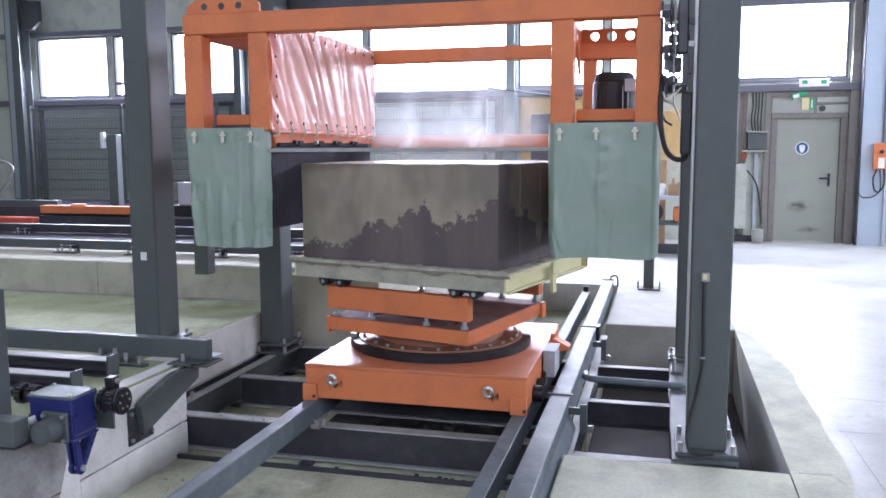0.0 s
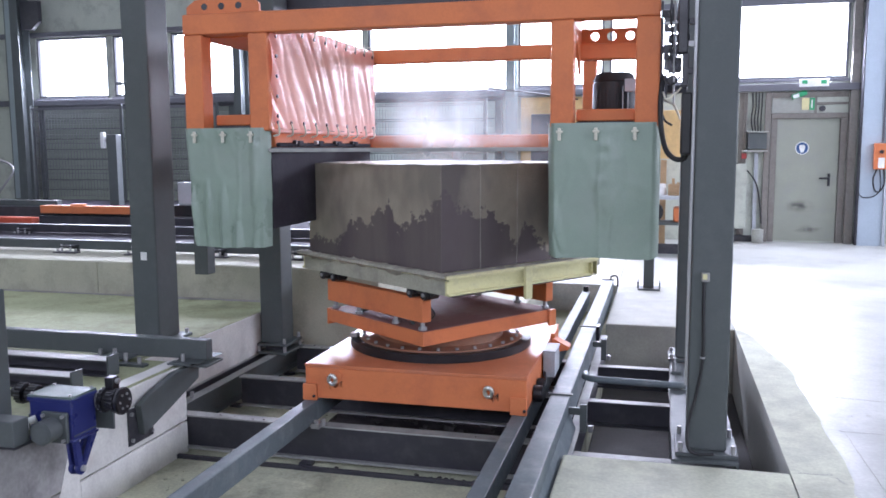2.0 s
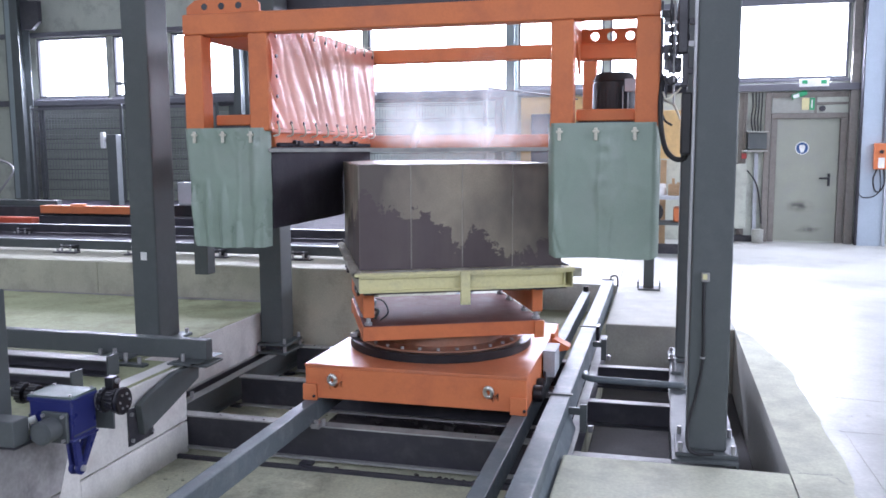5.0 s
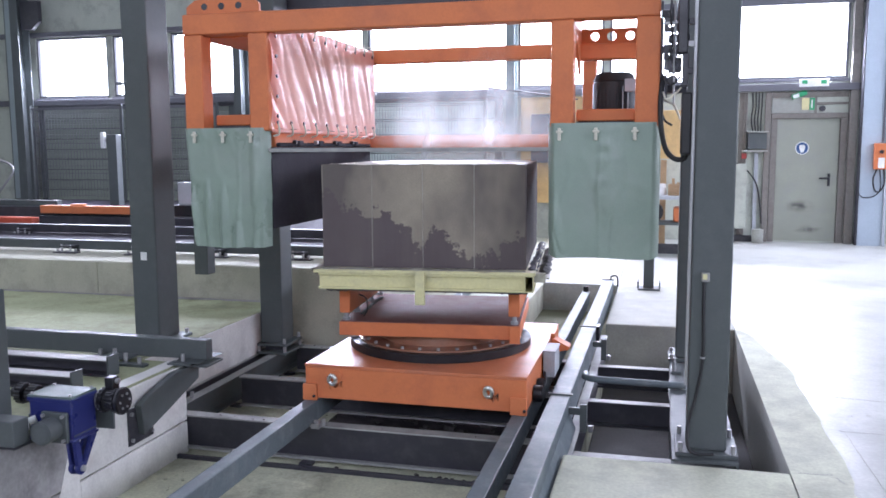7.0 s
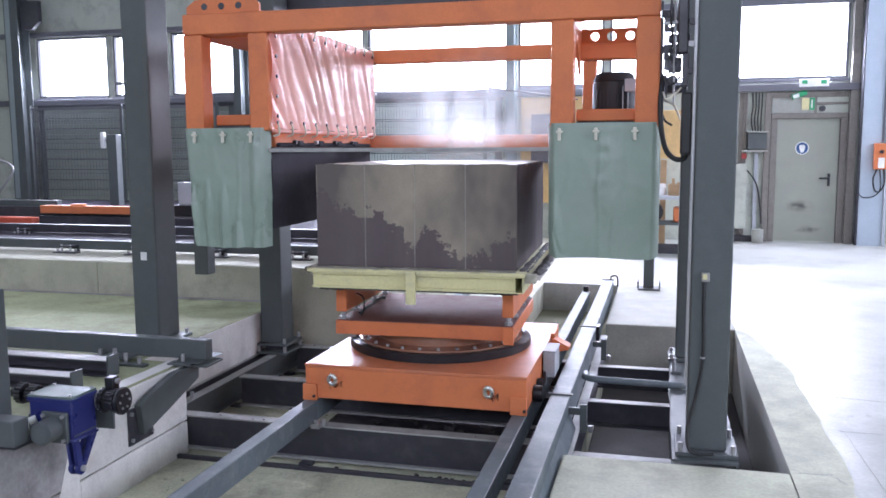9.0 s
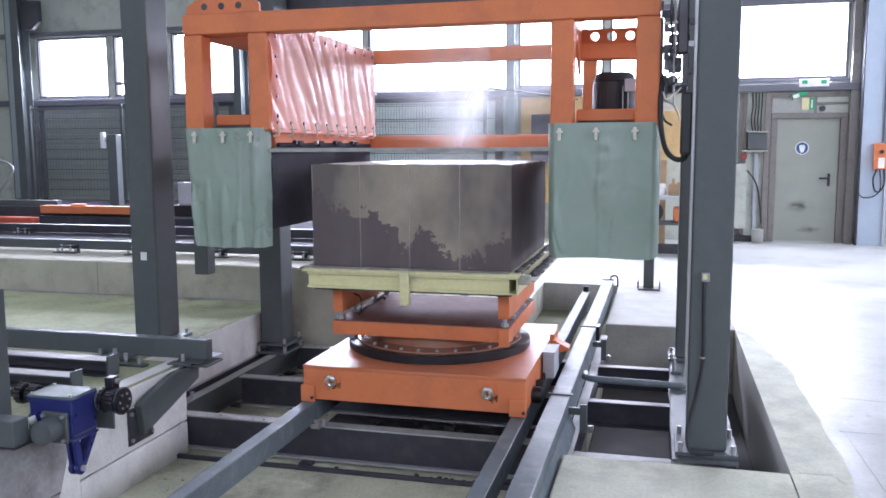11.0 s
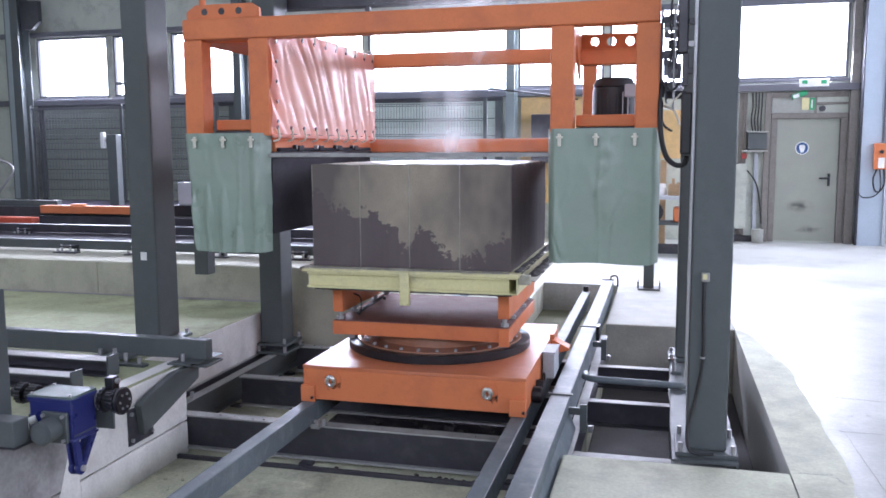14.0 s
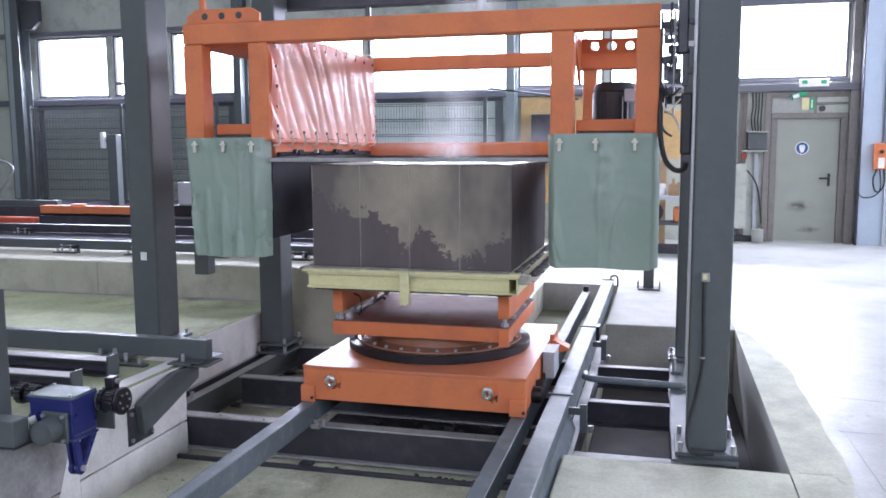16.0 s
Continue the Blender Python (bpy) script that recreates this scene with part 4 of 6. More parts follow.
part("side_channel", c_channel(0.93, 0.985, -1.18, 2.0, -0.26, FRAME - 0.003, "y", 1), GREYDARK, fr)
part("channel_cap", box(0.928, 0.988, -1.18, 2.0, FRAME - 0.0025, FRAME + 0.0015, 0.001), DUSTYLIT, fr)
for my in (-1.0, 0.0, 0.90):
    part("member_cap", box(0.99, 1.498, my - 0.004, my + 0.064, FRAME - 0.0015, FRAME + 0.003, 0.001), DUSTYLIT, fr)
for lx in (-1.57, -0.6, 0.6):
    for ly in (-0.89, 0.06, 0.97):
        part("foot", box(lx - 0.04, lx + 0.04, ly - 0.03, ly + 0.03, PIT, -0.301, 0.002), GREYDARK, fr)
part("floor_rail", box(-1.45, 0.9, -0.985, -0.955, PIT, PIT + 0.025, 0.004), GREYDARK, fr)
bolts([(-1.56, -0.55, FRAME), (-0.53, -0.9, FRAME), (-0.50, -0.86, FRAME), (-0.68, -0.9, FRAME), (0.69, -0.89, FRAME)], (0, 0, 1), 0.014, 0.045, fr, "clamp_bolt")


def tube_rail(name, x0, x1, y0, y1, z0, z1, label, group=""):
    r = thing(name, ((x0 + x1) / 2, y0, z0), label, "rail", group)
    part("tube", box(x0, x1, y0, y1, z0, z1, 0.007), RAIL, r)
    return r


rl = tube_rail("trolley_rail", -0.655, -0.572, -6.5, 4.0, FRAME, 0.045, "grey square tube rail under the transfer trolley", "trolley rails")
part("clamp", box(-0.552, -0.50, -0.93, -0.85, FRAME, FRAME + 0.03, 0.003), STEEL, rl)
rr_ = tube_rail("trolley_rail", 0.62, 0.705, -6.5, 3.55, FRAME, 0.045, "grey square tube rail under the transfer trolley", "trolley rails")
part("end_stop", cyl((0.662, 3.52, 0.046), (0.662, 3.52, 0.10), 0.03, 14), BLACK, rr_, "black end stop")
gb = thing("guide_beam", (0.86, -6.5, FRAME), "long grey guide beam of box tubes beside the trolley", "beam")
for ya, yb in ((-6.5, -0.53), (-0.522, 1.43), (1.438, 3.95)):
    part("beam_tube", box(0.81, 0.925, ya, yb, FRAME + 0.002, 0.11, 0.007), RAIL, gb)
    part("joint_plate", box(0.795, 0.94, yb - 0.012, yb + 0.016, 0.1105, 0.118, 0.001), GREY, gb)
part("skirt_plate", prism([(0.926, 0.03), (0.965, -0.06), (0.965, -0.07), (0.926, 0.018)], "y", -6.5, -0.6), RAIL, gb)
for by in (-0.62, 1.10):
    part("upright", box(0.99, 1.03, by, by + 0.05, FRAME, 0.085, 0.003), GREY, gb)
    part("tie", box(0.926, 0.99, by + 0.01, by + 0.04, 0.02, 0.06, 0.002), GREY, gb)
    part("nut", cyl((1.05, by + 0.03, FRAME), (1.05, by + 0.03, FRAME + 0.035), 0.016, 6), STEEL, gb)
part("end_hook", pipe([(0.90, 3.90, 0.12), (0.90, 3.95, 0.15), (0.96, 3.95, 0.15), (0.97, 3.95, 0.04)], 0.008), BLACK, gb)
part("hook_plate", box(0.93, 0.955, 1.40, 1.52, 0.0, 0.12, 0.002), BLACK, gb)
bumper = thing("bumper_bar", (1.2, 0.2, FRAME), "bent grey steel bar between guide beam and column", "bar")
part("bar", pipe([(1.60, 0.13, 0.028), (1.4, 0.14, 0.028), (1.15, 0.15, 0.028), (1.03, 0.16, 0.028), (0.95, 0.20, 0.028), (0.945, 0.29, 0.028)], 0.022, seg=12), RAIL, bumper)
part("stud", box(1.51, 1.56, 0.10, 0.16, 0.003, 0.006, 0.001), GREY, bumper)
anchor = thing("anchor_plate", (1.53, 0.6, 0.003), "steel anchor plate with threaded studs on the frame", "anchor")
part("plate", box(1.505, 1.575, 0.50, 0.70, 0.0035, 0.02, 0.002), GREY, anchor)
bolts([(1.53, 0.54, 0.02), (1.53, 0.66, 0.02)], (0, 0, 1), 0.014, 0.06, anchor, "stud")
pr = thing("floor_post", (1.295, 4.1, 0), "slim grey steel post bolted to the hall floor", "post")
part("shaft", box(1.24, 1.35, 4.05, 4.15, 0.02, 2.2, 0.006), GREY, pr)
part("base_plate", box(1.18, 1.42, 3.98, 4.22, 0.0, 0.02, 0.003), GREY, pr)
for sx in (1.175, 1.405):
    part("gusset", box(sx, sx + 0.018, 4.0, 4.2, 0.021, 0.09, 0.002), GREY, pr)

# ---------------------------------------------------------------- left platform: conveyor tubes, drive
beam1 = thing("conveyor_beam", (-3.6, -0.78, PLAT), "heavy grey box beam on clamps across the platform", "beam")
part("tube", box(-6.5, -1.265, -0.85, -0.775, 0.27, 0.394, 0.008), GREY, beam1)
for cx in (-1.95, -1.37, -3.2):
    part("clamp", box(cx - 0.11, cx + 0.05, -0.95, -0.86, PLAT + 0.001, PLAT + 0.014, 0.002), GREY, beam1)
    part("clamp_plate", box(cx - 0.09, cx + 0.10, -0.93, -0.64, PLAT + 0.0145, 0.2695, 0.002), GREY, beam1)
    part("bolt", cyl((cx - 0.03, -0.90, PLAT), (cx - 0.03, -0.90, 0.315), 0.013, 6), STEEL, beam1)
part("front_clamp", box(-1.77, -1.585, -1.035, -0.98, PLAT + 0.001, PLAT + 0.018, 0.002), GREY, beam1)
part("front_clamp", box(-1.93, -1.745, -0.955, -0.862, PLAT + 0.019, PLAT + 0.038, 0.002), GREY, beam1)
part("stud", cyl((-1.63, -1.008, PLAT + 0.018), (-1.63, -1.008, PLAT + 0.055), 0.013, 8), STEEL, beam1)
part("stud", cyl((-1.73, -1.0, PLAT + 0.018), (-1.73, -1.0, PLAT + 0.075), 0.013, 8), STEEL, beam1)
part("stud", cyl((-1.87, -0.91, PLAT + 0.038), (-1.87, -0.91, PLAT + 0.075), 0.013, 8), STEEL, beam1)
arm = thing("support_arm", (-1.45, -1.43, -0.1), "dark grey folded steel arm bolted to the concrete wall", "bracket")
part("wall_plate", box(-1.4145, -1.402, -1.456, -1.23, -0.08, 0.128, 0.002), GREYDARK, arm)
part("arm", prism([(-1.376, -0.034), (-1.111, 0.042), (-0.79, 0.14), (-0.78, 0.234), (-1.05, 0.234), (-1.316, 0.177), (-1.40, 0.14)], "x", -1.4015, -1.36, bev=0.003), GREY, arm)
part("head_plate", box(-1.4, -1.24, -0.9, -0.70, 0.235, 0.25, 0.002), GREY, arm)
bolts([(-1.402, -1.435, 0.10), (-1.402, -1.435, -0.05), (-1.402, -1.25, -0.05)], (1, 0, 0), 0.012, 0.012, arm)
for nm, x1, y0, y1, z0, z1 in (("side_rail", -1.66, -1.28, -1.18, PLAT + 0.002, 0.345), ("side_rail", -1.67, -1.58, -1.49, PLAT + 0.002, 0.33)):
    r = thing(nm, (-3, y0, PLAT), "grey steel channel of the side conveyor on the platform", "rail", "side conveyor rails")
    # dark web and pale flange paint shade and light on one grey channel
    part("channel", c_channel(-6.5, x1, y0, y1, z0, z1, "x", -1), GREYDARK, r)
    part("top_flange", box(-6.5, x1, y0 - 0.002, y1, z1 + 0.0005, z1 + 0.006, 0.001), DUSTYLIT, r)
    part("end_plate", box(x1 + 0.001, x1 + 0.014, y0, y1, z0, z1 + 0.03, 0.002), GREY, r)
np_ = thing("guard_post", (-1.57, -2.25, PLAT), "grey square steel post at the platform edge", "post")
part("shaft", box(-1.62, -1.49, -2.33, -2.2, PLAT + 0.02, 0.93, 0.008), GREY, np_)
part("base_plate", box(-1.67, -1.47, -2.38, -2.15, PLAT, PLAT + 0.02, 0.002), GREY, np_)

gear = thing("gear_motor", (-1.28, -2.1, 0.1), "blue painted gear motor with black sprockets on its shaft", "gear motor")
part("gear_case", box(-1.398, -1.166, -2.20, -2.03, 0.222, 0.426, 0.010), BLUE, gear)
part("cover", box(-1.403, -1.161, -2.204, -2.026, 0.4265, 0.438, 0.003), mat("dull_green_cover", (0.13, 0.18, 0.165), 0.5, vary=0.15, scale=9, fine=60, bump=0.1, dirt=(0.06, 0.08, 0.09), dirt_amount=0.6, dirt_scale=9), gear, "dull green cover plate")
part("seam", box(-1.1655, -1.1625, -2.195, -2.035, 0.250, 0.254, 0), GREY, gear)
for ax0, ax1 in ((-1.215, -1.198), (-1.181, -1.164)):
    part("torque_arm", prism([(-2.197, 0.2215), (-2.158, 0.2215), (-2.143, 0.12), (-2.150, 0.085), (-2.180, 0.085), (-2.186, 0.12)], "x", ax0, ax1, bev=0.004), BLUE, gear)
    part("torque_arm", prism([(-2.082, 0.2215), (-2.032, 0.2215), (-2.125, 0.082), (-2.1495, 0.092)], "x", ax0, ax1, bev=0.004), BLUE, gear)
    part("arm_eye", cyl((ax0 - 0.002, -2.157, 0.088), (ax1 + 0.003, -2.157, 0.088), 0.031, 20, bev=0.003), BLUE, gear)
for z0, z1 in ((0.2215, 0.236), (0.408, 0.426)):
    part("case_rim", box(-1.402, -1.161, -2.206, -2.024, z0, z1, 0.004), BLUE, gear)
for k in range(6):
    a = k * math.pi / 3
    part("hub_bolt", cyl((-1.128, -2.0 + 0.036 * math.cos(a), 0.372 + 0.036 * math.sin(a)), (-1.112, -2.0 + 0.036 * math.cos(a), 0.372 + 0.036 * math.sin(a)), 0.007, 6), STEEL, gear)
    part("hub_bolt", cyl((-1.0325, -2.0 + 0.036 * math.cos(a), 0.372 + 0.036 * math.sin(a)), (-1.026, -2.0 + 0.036 * math.cos(a), 0.372 + 0.036 * math.sin(a)), 0.006, 6), STEEL, gear)
part("bearing_housing", cyl((-1.1345, -2.0, 0.372), (-1.06, -2.0, 0.372), 0.043, 24, bev=0.005), RUBBER, gear)
part("end_disc", cyl((-1.054, -2.0, 0.372), (-1.032, -2.0, 0.372), 0.066, 28, bev=0.005), BLACK, gear)
part("motor_cap", cyl((-1.25, -2.322, 0.295), (-1.25, -2.3155, 0.295), 0.045, 24, bev=0.002), GREY, gear)
part("arm_bolt", cyl((-1.22, -2.157, 0.088), (-1.15, -2.157, 0.088), 0.015, 14), STEEL, gear)
fl = part("flange", box(-1.318, -1.182, -2.222, -2.2005, 0.222, 0.368, 0.012), GREY, gear, "grey motor flange")
part("motor", cyl((-1.25, -2.315, 0.295), (-1.25, -2.2225, 0.295), 0.054, 28, bev=0.006), GREY, gear, "grey motor body")
bolts([(-1.302, -2.222, 0.238), (-1.198, -2.222, 0.238), (-1.302, -2.222, 0.352), (-1.198, -2.222, 0.352)], (0, -1, 0), 0.009, 0.012, gear)
bolts([(-1.385, -2.19, 0.438), (-1.18, -2.19, 0.438), (-1.385, -2.04, 0.438), (-1.18, -2.04, 0.438)], (0, 0, 1), 0.008, 0.008, gear)
part("shaft", cyl((-1.66, -2.0, 0.372), (-1.03, -2.0, 0.372), 0.024, 16), BLACK, gear)
part("boss", cyl((-1.1655, -2.0, 0.372), (-1.135, -2.0, 0.372), 0.04, 20, bev=0.004), BLACK, gear)
for sx, sr, sw in ((-1.62, 0.052, 0.035), (-1.56, 0.045, 0.05), (-1.145, 0.062, 0.018), (-1.115, 0.048, 0.03), (-1.078, 0.060, 0.016), (-1.05, 0.050, 0.016)):
    prof = []
    for k in range(64):
        a = k * 2 * math.pi / 64
        q = sr * (1.0 if k % 4 in (0, 1) else 0.9)
        prof.append((-2.0 + q * math.cos(a), 0.372 + q * math.sin(a)))
    part("sprocket", prism(prof, "x", sx, sx + sw), BLACK, gear, smooth=False)
part("shaft_ring", cyl((-1.16, -2.0, 0.372), (-1.155, -2.0, 0.372), 0.052, 20), STEEL, gear)
part("mount_plate", box(-1.414, -1.3985, -2.19, -1.93, 0.20, 0.34, 0.003), GREY, gear)
part("side_plate", box(-1.412, -1.15, -1.93, -1.915, 0.20, 0.36, 0.003), GREY, gear)
part("bearing_lug", box(-1.15, -1.10, -1.985, -1.935, 0.40, 0.475, 0.006), BLACK, gear)
part("lug_bolt", cyl((-1.099, -1.96, 0.455), (-1.085, -1.96, 0.455), 0.014, 14), STEEL, gear)
part("cap", cyl((-1.385, -2.218, 0.315), (-1.36, -2.2005, 0.325), 0.018, 10), WHITE, gear)

tb = thing("terminal_case", (-1.4, -2.35, 0.2), "grey steel terminal case beside the gear motor", "case")
part("body", box(-1.46, -1.315, -2.40, -2.30, 0.2525, 0.372, 0.006), GREY, tb)
part("stand", box(-1.50, -1.30, -2.41, -2.29, PLAT + 0.0005, 0.252, 0.001), GREYDARK, tb)

# conveyor on the high ledge
LED = 0.55
for y0, h, mtl, lab in ((1.78, 0.665, GREY, "long grey conveyor tube on the concrete ledge"), (3.2, 0.67, GREYDARK, "long dark conveyor tube on the concrete ledge")):
    r = thing("conveyor_rail", (-5, y0, LED), lab, "rail", "ledge conveyor rails")
    part("tube", box(-13.5, -0.9, y0, y0 + 0.1, LED + 0.0265, h, 0.006), mtl, r)
    for cx in (-9.2, -7.6, -6.0, -4.25, -3.45, -2.62, -1.78):
        part("clamp", box(cx - 0.13, cx + 0.13, y0 - 0.15, y0 - 0.07, LED + 0.0005, LED + 0.010, 0.002), GREYDARK, r)
        part("bridge", box(cx - 0.075, cx + 0.06, y0 - 0.125, y0 - 0.001, LED + 0.058, LED + 0.070, 0.002), GREYDARK, r)
        part("chock", box(cx - 0.02, cx + 0.02, y0 + 0.03, y0 + 0.07, LED + 0.0005, LED + 0.026, 0.002), GREYDARK, r)
        for dx, top in ((-0.055, 0.085), (0.045, 0.08), (0.105, 0.045), (-0.105, 0.04)):
            part("stud", cyl((cx + dx, y0 - 0.11, LED + 0.010), (cx + dx, y0 - 0.11, LED + top), 0.011, 6), STEEL, r)
# added sheet, not a known part; tones down the bright ledge
solo("conveyor_bed", box(-13.5, -0.95, 2.1, 9.2, LED + 0.0005, LED + 0.012, 0.002), JAWM, (-6, 3, LED), "dark sheet added on the ledge to darken it behind the tubes", "plate")
rb = thing("roller_frame", (-5.6, 4.2, LED), "orange roller frame on a dark steel base", "roller frame")
part("base", box(-6.7, -3.2, 4.22, 4.5, LED + 0.0125, 0.68, 0.004), GREYDARK, rb)
part("web", box(-6.66, -4.95, 4.26, 4.4, 0.681, 0.715, 0.003), BLACK, rb)
part("orange_tube", box(-6.66, -4.95, 4.2, 4.34, 0.716, 0.82, 0.01), ORANGE, rb)
part("knob", box(-6.2, -6.0, 4.22, 4.30, 0.821, 0.845, 0.008), ORANGE, rb)
rb2 = thing("roller_frame", (-7.2, 4.2, LED), "red painted end of a roller frame", "roller frame")
part("red_tube", box(-9.5, -6.76, 4.15, 4.3, LED + 0.0125, 0.66, 0.012), REDORANGE, rb2)
part("bed", box(-9.5, -6.8, 4.5, 4.6, LED + 0.0125, 0.78, 0.004), GREYDARK, rb2)
part("top_bar", box(-9.5, -6.72, 4.62, 4.72, LED + 0.0125, 0.86, 0.004), GREY, rb2)
gp_ = thing("signal_post", (-7.17, 6.55, LED), "grey steel post with a white lamp on its side", "post")
part("shaft", box(-7.25, -7.08, 6.5, 6.64, LED + 0.0125, 1.8, 0.006), GREY, gp_)
part("arm", box(-7.30, -7.251, 6.54, 6.58, 1.68, 1.72, 0.002), GREYDARK, gp_)
part("lamp_head", box(-7.38, -7.31, 6.5, 6.58, 1.58, 1.84, 0.02), WHITE, gp_, "white lamp head")
mh = thing("machine_housing", (-4.4, 4.9, LED), "dark steel machine housing with a pale top box", "machine")
part("body", box(-4.9, -4.0, 4.55, 5.1, LED + 0.0125, 0.82, 0.01), BLACK, mh)
part("top_box", box(-4.85, -4.35, 4.65, 5.0, 0.821, 1.12, 0.01), TRIM, mh)
tf = thing("tube_frame", (-7.9, 5.0, LED), "thin bent grey tube frame", "frame")
part("tube", pipe([(-8.9, 5.0, LED), (-8.9, 5.0, 1.35), (-8.1, 5.0, 1.42), (-7.75, 5.0, 1.28), (-8.05, 5.0, 0.9), (-8.1, 5.0, LED)], 0.018), STEEL, tf)

# ---------------------------------------------------------------- transfer trolley with its turntable
trolley = thing("transfer_trolley", (0, 0, 0.05), "orange painted steel transfer trolley with a turntable on rails", "trolley")
part("chassis", box(-0.655, 0.70, -0.757, 0.76, 0.055, 0.245, 0.006), ORANGE, trolley)
part("deck_plate", box(-0.658, 0.703, -0.76, 0.763, 0.246, 0.265, 0.004), DECKORANGE, trolley)
for ex, ez in ((-0.47, 0.185), (0.485, 0.175)):
    bo = part("eye_boss", cyl((ex + 0.015, -0.757, ez + 0.01), (ex + 0.015, -0.768, ez + 0.01), 0.042, 24, bev=0.003), ORANGE, trolley)
    ring_bm = pipe([(ex - 0.022 * math.cos(a), -0.785 - 0.006 * math.sin(a), ez - 0.004 + 0.028 * math.sin(a)) for a in [k * math.pi / 5 for k in range(11)]], 0.0125)
    drip = [(ex - 0.03, ez - 0.02), (ex + 0.055, ez - 0.015)]
    for k in range(9):
        drip.append((ex + 0.055 - 0.0106 * k, ez - 0.05 - 0.05 * abs(noise.noise(Vector((k * 0.7 + ex * 9, 2, 3))))))
    part("grease_drip", prism(drip, "y", -0.7582, -0.7572), GREASE, trolley, "brown grease stain below the eye")
    part("lifting_eye", ring_bm, EYESTEEL, trolley, "bright steel lifting eye")
for x0, x1 in ((-0.662, -0.575), (0.61, 0.706)):
    part("scraper", box(x0, x1, -0.785, -0.757, 0.046, 0.145, 0.004), ORANGE, trolley)
    part("scraper_bolt", cyl((x1 - 0.012, -0.787, 0.075), (x1 - 0.012, -0.797, 0.075), 0.01, 6), BLACK, trolley)
for wx in (-0.61, 0.652):
    for wy in (-0.5, 0.5):
        part("wheel", cyl((wx - 0.04, wy, 0.112), (wx + 0.04, wy, 0.112), 0.0655, 24, bev=0.005), BLACK, trolley, "black steel wheel")
part("control_case", box(0.708, 0.785, -0.13, 0.10, 0.10, 0.262, 0.006), TRIM, trolley, "grey control case")
part("case_lid", box(0.706, 0.79, -0.135, 0.105, 0.263, 0.272, 0.002), TRIM, trolley)
part("side_bracket", prism([(0.704, 0.262), (0.83, 0.20), (0.83, 0.185), (0.704, 0.15)], "y", 0.30, 0.42, bev=0.003), ORANGE, trolley)
part("stop_lug", box(0.704, 0.735, 0.26, 0.46, 0.266, 0.30, 0.003), ORANGE, trolley)
part("drive_hub", cyl((0.704, -0.5, 0.10), (0.76, -0.5, 0.10), 0.05, 20, bev=0.005), BLACK, trolley)
part("buffer", cyl((0.704, -0.36, 0.12), (0.75, -0.36, 0.12), 0.035, 16, bev=0.005), BLACK, trolley)
part("cable", pipe([(0.72, -0.13, 0.13), (0.74, -0.25, 0.10), (0.73, -0.4, 0.07), (0.74, -0.55, 0.12)], 0.009), CABLE, trolley)
ring = part("slewing_ring", cyl((0, 0, 0.266), (0, 0, 0.318), 0.602, 96, bev=0.004), BLACK, trolley, "black slewing ring")
RINGM = mat("worn_orange_steel", (0.36, 0.17, 0.10), 0.4, 0.2, vary=0.15, scale=6, dirt=(0.30, 0.23, 0.19), dirt_amount=0.5)
part("ring_plate", cyl((0, 0, 0.3185), (0, 0, 0.328), 0.545, 72), RINGM, trolley, "worn brown-orange ring plate")
bolts([(0.515 * math.cos(k * math.pi / 14), 0.515 * math.sin(k * math.pi / 14), 0.328) for k in range(28)], (0, 0, 1), 0.012, 0.014, trolley, "ring_bolt")
part("neck", cyl((0, 0, 0.3285), (0, 0, 0.4045), 0.42, 48), RINGM, trolley)
part("grease_block", box(-0.56, -0.51, -0.24, -0.18, 0.319, 0.345, 0.004), STEEL, trolley)
turntable = part("turntable", box(-0.5616, 0.5616, -0.5062, 0.5062, 0.405, 0.49, 0.004), ORANGE, trolley, "orange turntable plate", at=(0, 0, 0.405))
part("deck_sheet", box(-0.555, 0.555, -0.50, 0.50, 0.4905, 0.4945, 0.001), mat("dusty_deck", (0.20, 0.10, 0.09), 0.72, 0.0, vary=0.12, scale=4, dirt=(0.28, 0.22, 0.21), dirt_amount=0.55, dirt_scale=3, spec=0.1), turntable, "dull worn deck sheet")
for rx in (-0.525, 0.525):
    part("riser", box(rx - 0.034, rx + 0.034, -0.50, 0.52, 0.545, 0.69, 0.006), ORANGE, turntable)
    for ry in (-0.46, -0.2, 0.2, 0.47):
        part("stud", cyl((rx, ry, 0.4905), (rx, ry, 0.5445), 0.014, 10), STEEL, turntable)
        part("nut", cyl((rx, ry, 0.4906), (rx, ry, 0.512), 0.026, 6), STEEL, turntable)
part("corner_block", box(0.50, 0.5635, -0.525, -0.507, 0.385, 0.492, 0.003), ORANGE, turntable)
part("corner_block", box(-0.5635, -0.50, 0.507, 0.525, 0.385, 0.492, 0.003), ORANGE, turntable)
part("hose", pipe([(-0.47, -0.3, 0.5), (-0.44, -0.2, 0.53), (-0.46, -0.05, 0.52), (-0.43, 0.1, 0.54), (-0.47, 0.25, 0.5)], 0.010), GREY, turntable)
part("hose", pipe([(-0.44, -0.35, 0.5), (-0.40, -0.42, 0.56), (-0.42, -0.38, 0.62), (-0.47, -0.36, 0.64)], 0.0045), CABLE, turntable)

# ---------------------------------------------------------------- pallet and block
pallet = thing("cake_pallet", (0, 0, 0.691), "cream steel pallet crusted with dried slurry on the turntable", "pallet")
part("end_channel", c_channel(-0.60, 0.60, -0.79, -0.755, 0.745, 0.84, "x", -1), CREAM, pallet)
part("end_channel", c_channel(-0.60, 0.60, 0.735, 0.77, 0.745, 0.84, "x", 1), CREAM, pallet)


